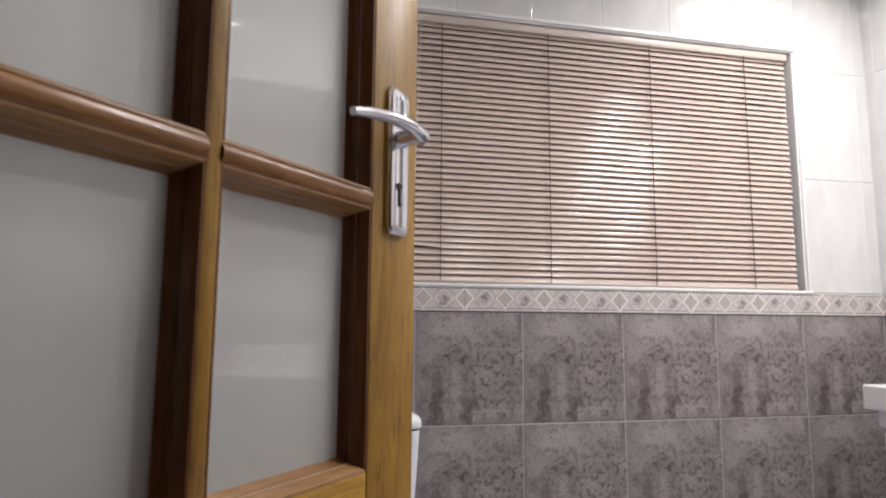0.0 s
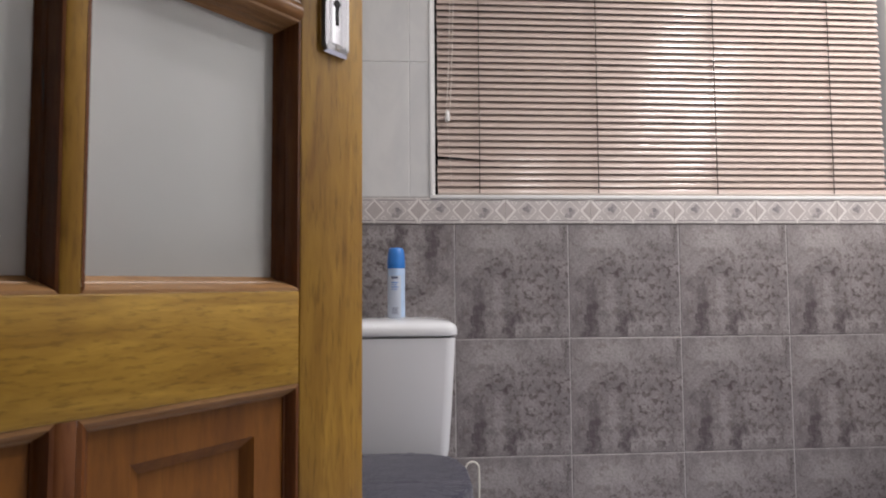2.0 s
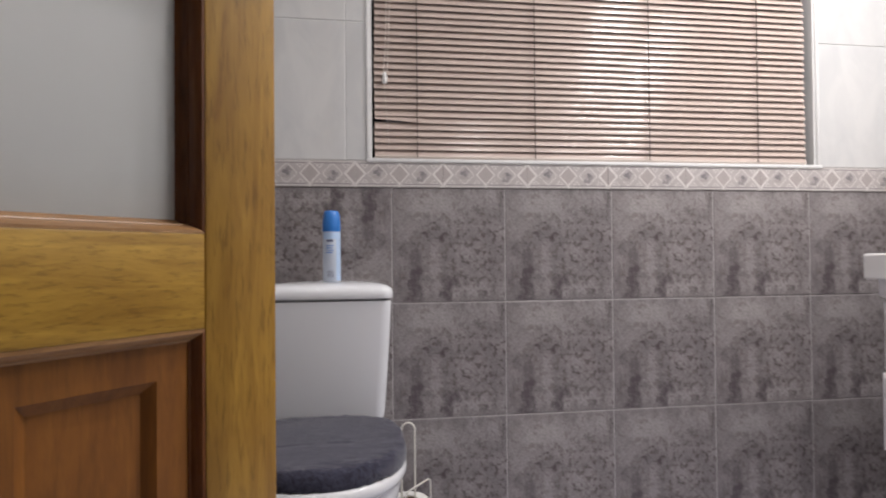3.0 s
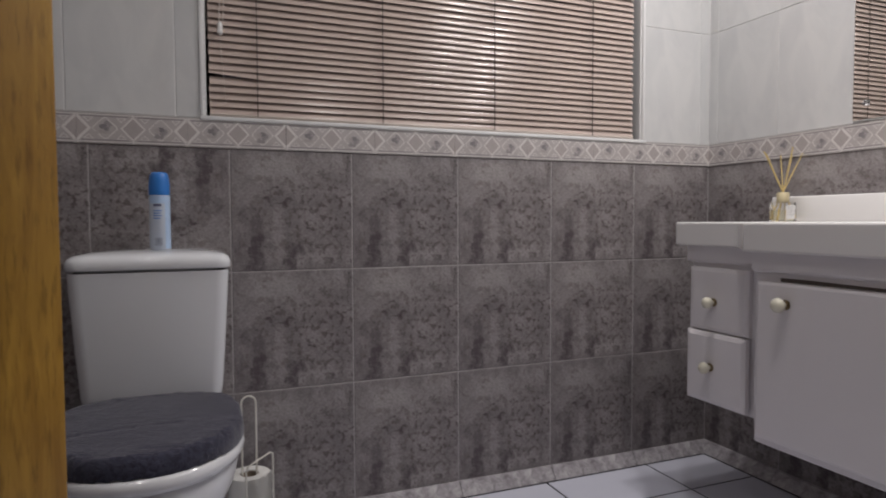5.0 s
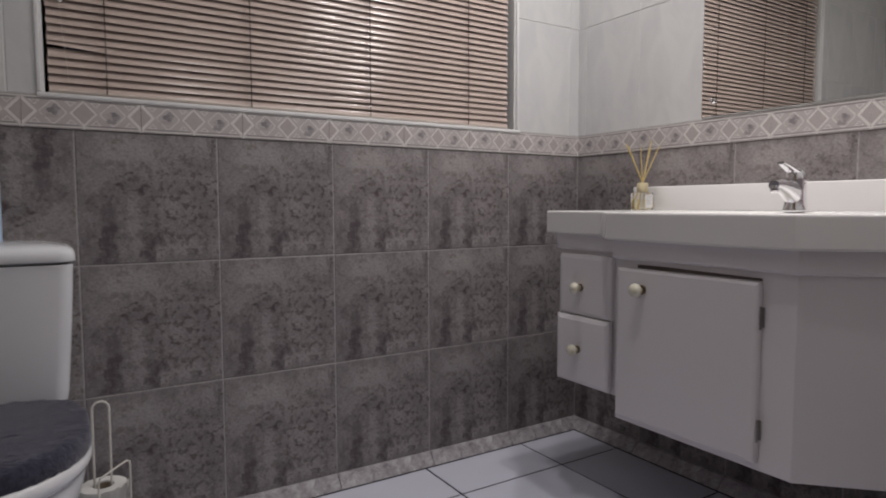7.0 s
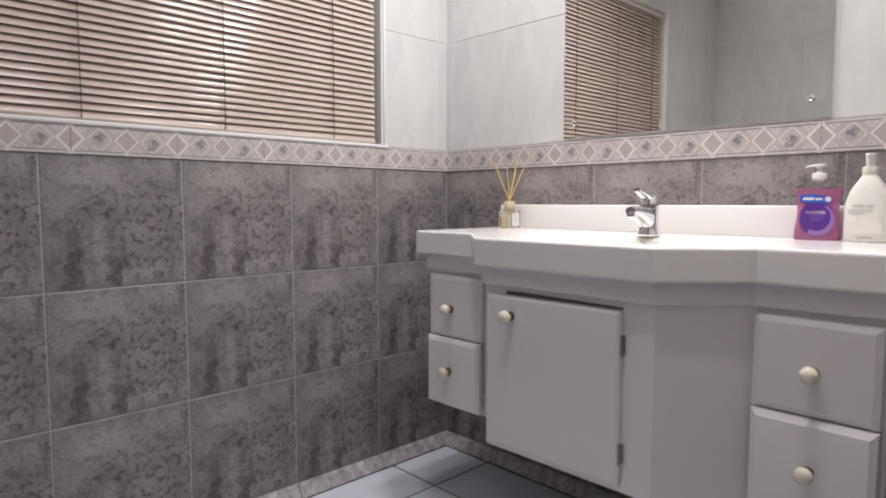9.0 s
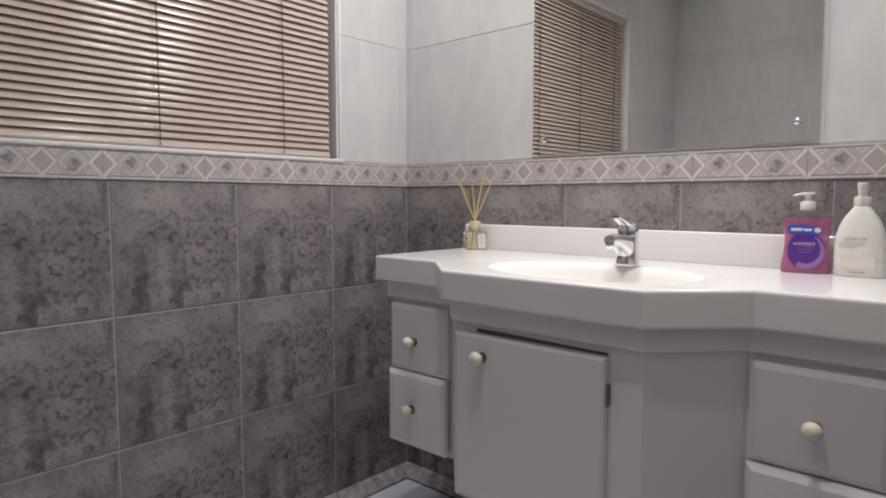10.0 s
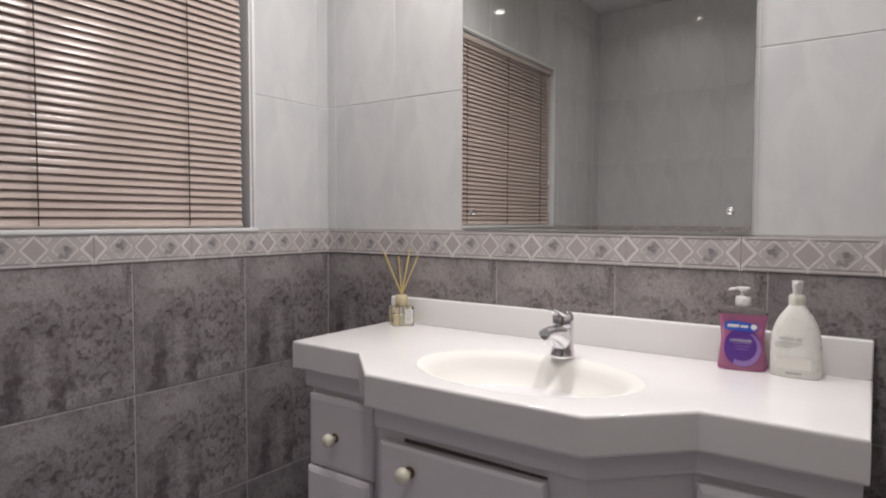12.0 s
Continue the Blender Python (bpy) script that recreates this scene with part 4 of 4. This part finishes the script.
for k, (x0, x1) in enumerate(((-.034, .014), (-.034, .008), (-.034, -.002))):
    part("printed_bar", flat_patch([(x0, .068 - .004 * k), (x1, .068 - .004 * k), (x1, .0692 - .004 * k), (x0, .0692 - .004 * k)], -.0229), INK_GREY, lb, smooth=None)
part("label", flat_patch([(-.03, .018), (.03, .018), (.03, .042), (-.03, .042)], -.0229), PEACH, lb, "pale peach printed band", smooth=None)
part("printed_bar", flat_patch([(-.014, .008), (.014, .008), (.014, .011), (-.014, .011)], -.0229), INK_GREY, lb, smooth=None)

# ---- pieces of walls and floor ----
GAP = .0018
TURNED = ("grey_tile", round(-6 * T, 3), .72)  # the tile over the cistern was laid upside down
_tile = {}


def tile_mesh(kind, u0, u1, z0, z1, mat, depth=G + .0005, ch=.0013):
    key = (kind, round(u0, 4), round(u1, 4), round(z0, 4), round(z1, 4))
    if key not in _tile:
        bm = bmesh.new()
        g = .0011 if kind == "white_tile" else GAP
        a, b, c, d = u0 + g, u1 - g, z0 + g, z1 - g
        loft(bm, [[(a + o, y, c + o), (b - o, y, c + o), (b - o, y, d - o), (a + o, y, d - o)] for o, y in ((0, depth), (0, .001), (ch, 0))])
        _tile[key] = mesh_of(bm, kind, mat)
    return _tile[key]


def minus(r, holes):
    """A rectangle (u0, u1, z0, z1) less the holes, as rectangles."""
    out = [r]
    for h in holes:
        nxt = []
        for u0, u1, z0, z1 in out:
            if u1 <= h[0] or u0 >= h[1] or z1 <= h[2] or z0 >= h[3]:
                nxt.append((u0, u1, z0, z1))
                continue
            if u0 < h[0]:
                nxt.append((u0, h[0], z0, z1))
            if u1 > h[1]:
                nxt.append((h[1], u1, z0, z1))
            a, b = max(u0, h[0]), min(u1, h[1])
            if z0 < h[2]:
                nxt.append((a, b, z0, h[2]))
            if z1 > h[3]:
                nxt.append((a, b, h[3], z1))
        out = nxt
    return [q for q in out if q[1] - q[0] > .006 and q[3] - q[2] > .006]


def lay(kind, wall_ob, m, u_from, u_to, us, zs, holes, mat):
    """Tiles between joints us and zs, trimmed to the wall's ends and openings."""
    for a, b in zip(us, us[1:]):
        for c, d in zip(zs, zs[1:]):
            u0, u1 = max(a, u_from), min(b, u_to)
            if u1 - u0 < .006:
                continue
            for q in minus((u0, u1, c, d), holes):
                ob = new(kind, tile_mesh(kind, q[0] - a, q[1] - a, q[2] - c, q[3] - c, mat))
                at = m @ Matrix.Translation((a, random.uniform(-.0002, .0002), c))
                if (kind, round(a, 3), round(c, 2)) == TURNED and wall_ob is wall_north:
                    at = at @ Matrix.Translation(((b - a), 0, (d - c))) @ Matrix.Rotation(math.pi, 4, "Y")
                ob.parent, ob.matrix_basis = wall_ob, at


def steps_from(first, size, lo, hi):
    k0 = math.floor((lo - first) / size)
    return [first + size * k for k in range(k0, math.ceil((hi - first) / size) + 1)]


BL = .2527  # length of a border tile


def border_mesh():
    """A listello tile: two diamonds in pale strap-work, roses between, lines along both rims."""
    bm = bmesh.new()
    L, H = BL, ZB - Z3
    mats = [BORDER, BORDER_DARK, BORDER_WHITE, BORDER_PINK, ROSE_DARK]

    def plate(pts, y, mi, side=.0006):
        vs = [bm.verts.new((x, y, z)) for x, z in pts]
        f = bm.faces.new(vs)
        f.material_index = mi
        f.normal_update()
        if f.normal.y > 0:
            f.normal_flip()

    g = .0002
    loft(bm, [[(g + o, y, g + o), (L - g - o, y, g + o), (L - g - o, y, H - g - o), (g + o, y, H - g - o)] for o, y in ((0, .004), (0, -.0003), (.0003, -.0005))])
    c = H / 2
    for z0, z1, mi in ((.0015, .0028, 1), (.0028, .0058, 2), (H - .0028, H - .0015, 1), (H - .0058, H - .0028, 2)):
        plate([(.0005, z0), (L - .0005, z0), (L - .0005, z1), (.0005, z1)], -.0008, mi)
    # dark-ruled trapezoids along both rims, pale triangles inside them
    for k in (0, 1):
        x0, x1 = k * L / 2, (k + 1) * L / 2
        for sz in (-1, 1):
            za, zb, zc = c + sz * (c - .0068), c + sz * (c - .0104), c + sz * (c - .0190)
            plate([(x0 + .0085, za), (x1 - .0085, za), (x1 - .0130, zb), (x0 + .0130, zb)], -.0009, 1)
            for xa, sx in ((x0, 1), (x1, -1)):
                plate([(xa + sx * .0140, zb - sz * .0006), (xa + sx * .0380, zb - sz * .0006), (xa + sx * .0270, zc - sz * .0045)], -.00085, 2)
                plate([(xa + sx * .0185, zb - sz * .0022), (xa + sx * .0335, zb - sz * .0022), (xa + sx * .0268, zc - sz * .0020)], -.00095, 0)
    # taupe diamonds in pale straps: broad ones at the tile's ends, slimmer ones at its middle
    for cx, s_out, s_in in ((0.0, .0325, .0240), (L / 2, .0292, .0240), (L, .0325, .0240)):
        for s, y, mi in ((s_out, -.0010, 2), (s_in, -.0012, 3)):
            t = s * (1.10 if mi == 2 else 1.07)
            pts = [(cx - s, c), (cx, c - t), (cx + s, c), (cx, c + t)]
            if cx == 0:
                pts = [(.0008, c - t), (s, c), (.0008, c + t)]
            elif cx == L:
                pts = [(L - .0008, c + t), (L - s, c), (L - .0008, c - t)]
            plate(pts, y, mi)
        w = .0042 if cx in (0.0, L) else .0022
        for sz in (-1, 1):
            zz = c + sz * .0325
            plate([(max(.0008, cx - w), zz - .006), (min(L - .0008, cx + w), zz - .006), (min(L - .0008, cx + w), zz + .003), (max(.0008, cx - w), zz + .003)], -.0013, 2)
    for r, cx in enumerate((L * .25, L * .75)):
        for s, y, mi in ((.0275, -.0011, 2), (.0246, -.00115, 0)):
            plate([(cx + s * dx, c + s * dz) for dx, dz in ((-1, .12), (-1, -.12), (-.12, -1), (.12, -1), (1, -.12), (1, .12), (.12, 1), (-.12, 1))], y, mi)
        # a loose rose: overlapping petals, leaves below, a dark heart
        spin = 0.4 + 1.1 * r
        for k in range(13):
            turn, far = spin + k * 2.4, .0038 + .0128 * (k % 5) / 4
            px, pz = cx + far * 1.15 * math.cos(turn), c + far * math.sin(turn)
            rr = .0072 - .0026 * (k % 3) / 2
            plate([(px + rr * (1 + .28 * math.sin(3 * q + k)) * math.cos(q), pz + rr * .8 * (1 + .25 * math.cos(2 * q + k)) * math.sin(q)) for q in (i * math.pi / 4.5 for i in range(9))], -.0012 - .00002 * k, (1, 4, 3, 1, 0)[(k + r) % 5])
        plate(ell(cx + .001, c - .001, .0045, .0040, 9), -.0015, 4)
    return mesh_of(bm, "border_tile", mats)


BORDER_ME = border_mesh()
N0, E0 = Matrix.Identity(4), pose(0, 0, 0, 0, 0, -90)
W0, S0M = pose(XW, 0, 0, 0, 0, 90), pose(0, YS, 0, 0, 0, 180)
RUNS = [  # wall, placement, from, to, grey start, white start, openings
    (wall_north, N0, XW, 0, 0.0, -1.795, [(WX0, WX1, WZ0 - .011, WZ1)]),
    (wall_east, E0, 0, -YS, -.016, .289, []),
    (wall_west, W0, YS, 0, 0.0, 0.0, []),
    (wall_south, S0M, 0, -XW, 0.0, 0.0, [(-DX1, -DX0, -.1, DZ)]),
]
for ob, m, a, b, g0, w0, holes in RUNS:
    lay("grey_tile", ob, m, a, b, steps_from(g0, T, a, b), [.038, .387, .720, Z3], holes, GREY)
    lay("white_tile", ob, m, a, b, steps_from(w0, .25, a, b), [ZB, 1.527, 1.927, 2.327, CEIL], holes, WHITE)
    for u in steps_from(0, BL, a, b)[:-1]:
        if any(u + BL > h[0] and u < h[1] and h[2] < 1.0 for h in holes):
            continue
        if u < a - .001 and ob is not wall_north and ob is not wall_west:
            continue
        if u + BL > b + .12 and b > 0:
            continue
        t = new("border_tile", BORDER_ME)
        t.parent, t.matrix_basis = ob, m @ Matrix.Translation((u, -.0022, Z3))
    # skirting strips, leaning from the wall out to the floor
    for u0, u1 in zip(steps_from(g0, T, a, b), steps_from(g0, T, a, b)[1:]):
        for q in minus((max(u0, a), min(u1, b), 0.0, .04), [(h[0], h[1], -1, .5) for h in holes if h[2] < 0]):
            bm = bmesh.new()
            loft(bm, [[(x, .002, .0), (x, -.034, .0), (x, -.036, .004), (x, -.006, .040), (x, .002, .042)] for x in (q[0] - u0 + .001, q[1] - u0 - .001)])
            s = new("skirting_tile", mesh_of(bm, "skirting_tile", SKIRT))
            s.parent, s.matrix_basis = ob, m @ Matrix.Translation((u0, 0, -.003))

# dark grout bead along the foot of the skirting
for x0, x1, y0, y1 in ((XW + .03, -.03, -.043, -.0335), (-.043, -.0335, YS + .03, -.03), (XW + .0335, XW + .043, YS + .03, -.03), (DX1 + .01, -.03, YS + .0335, YS + .043)):
    bm = bmesh.new()
    box(bm, x0, x1, y0, y1, -.003, .0012)
    g = new("grout_bead", mesh_of(bm, "grout_bead", FLOOR_GROUT))
    g.parent = floor

# floor tiles
FT = .402
for x0 in steps_from(-.301, FT, XW, 0):
    for y0 in steps_from(-.253, FT, YS - 1.85, 0):
        a, b, c, d = max(x0, XW) + .0034, min(x0 + FT, -.001) - .0034, max(y0, YS - 1.85) + .0034, min(y0 + FT, -.001) - .0034
        if b - a < .02 or d - c < .02:
            continue
        key = ("floor", round(b - a, 4), round(d - c, 4))
        if key not in _tile:
            bm = bmesh.new()
            loft(bm, [[(o, o, z), (b - a - o, o, z), (b - a - o, d - c - o, z), (o, d - c - o, z)] for o, z in ((0, -.006), (0, -.0012), (.0012, 0))])
            _tile[key] = mesh_of(bm, "floor_tile", FLOOR_TILE)
        t = new("floor_tile", _tile[key])
        t.parent, t.matrix_basis = floor, pose(a, c, random.uniform(-.0003, .0002))
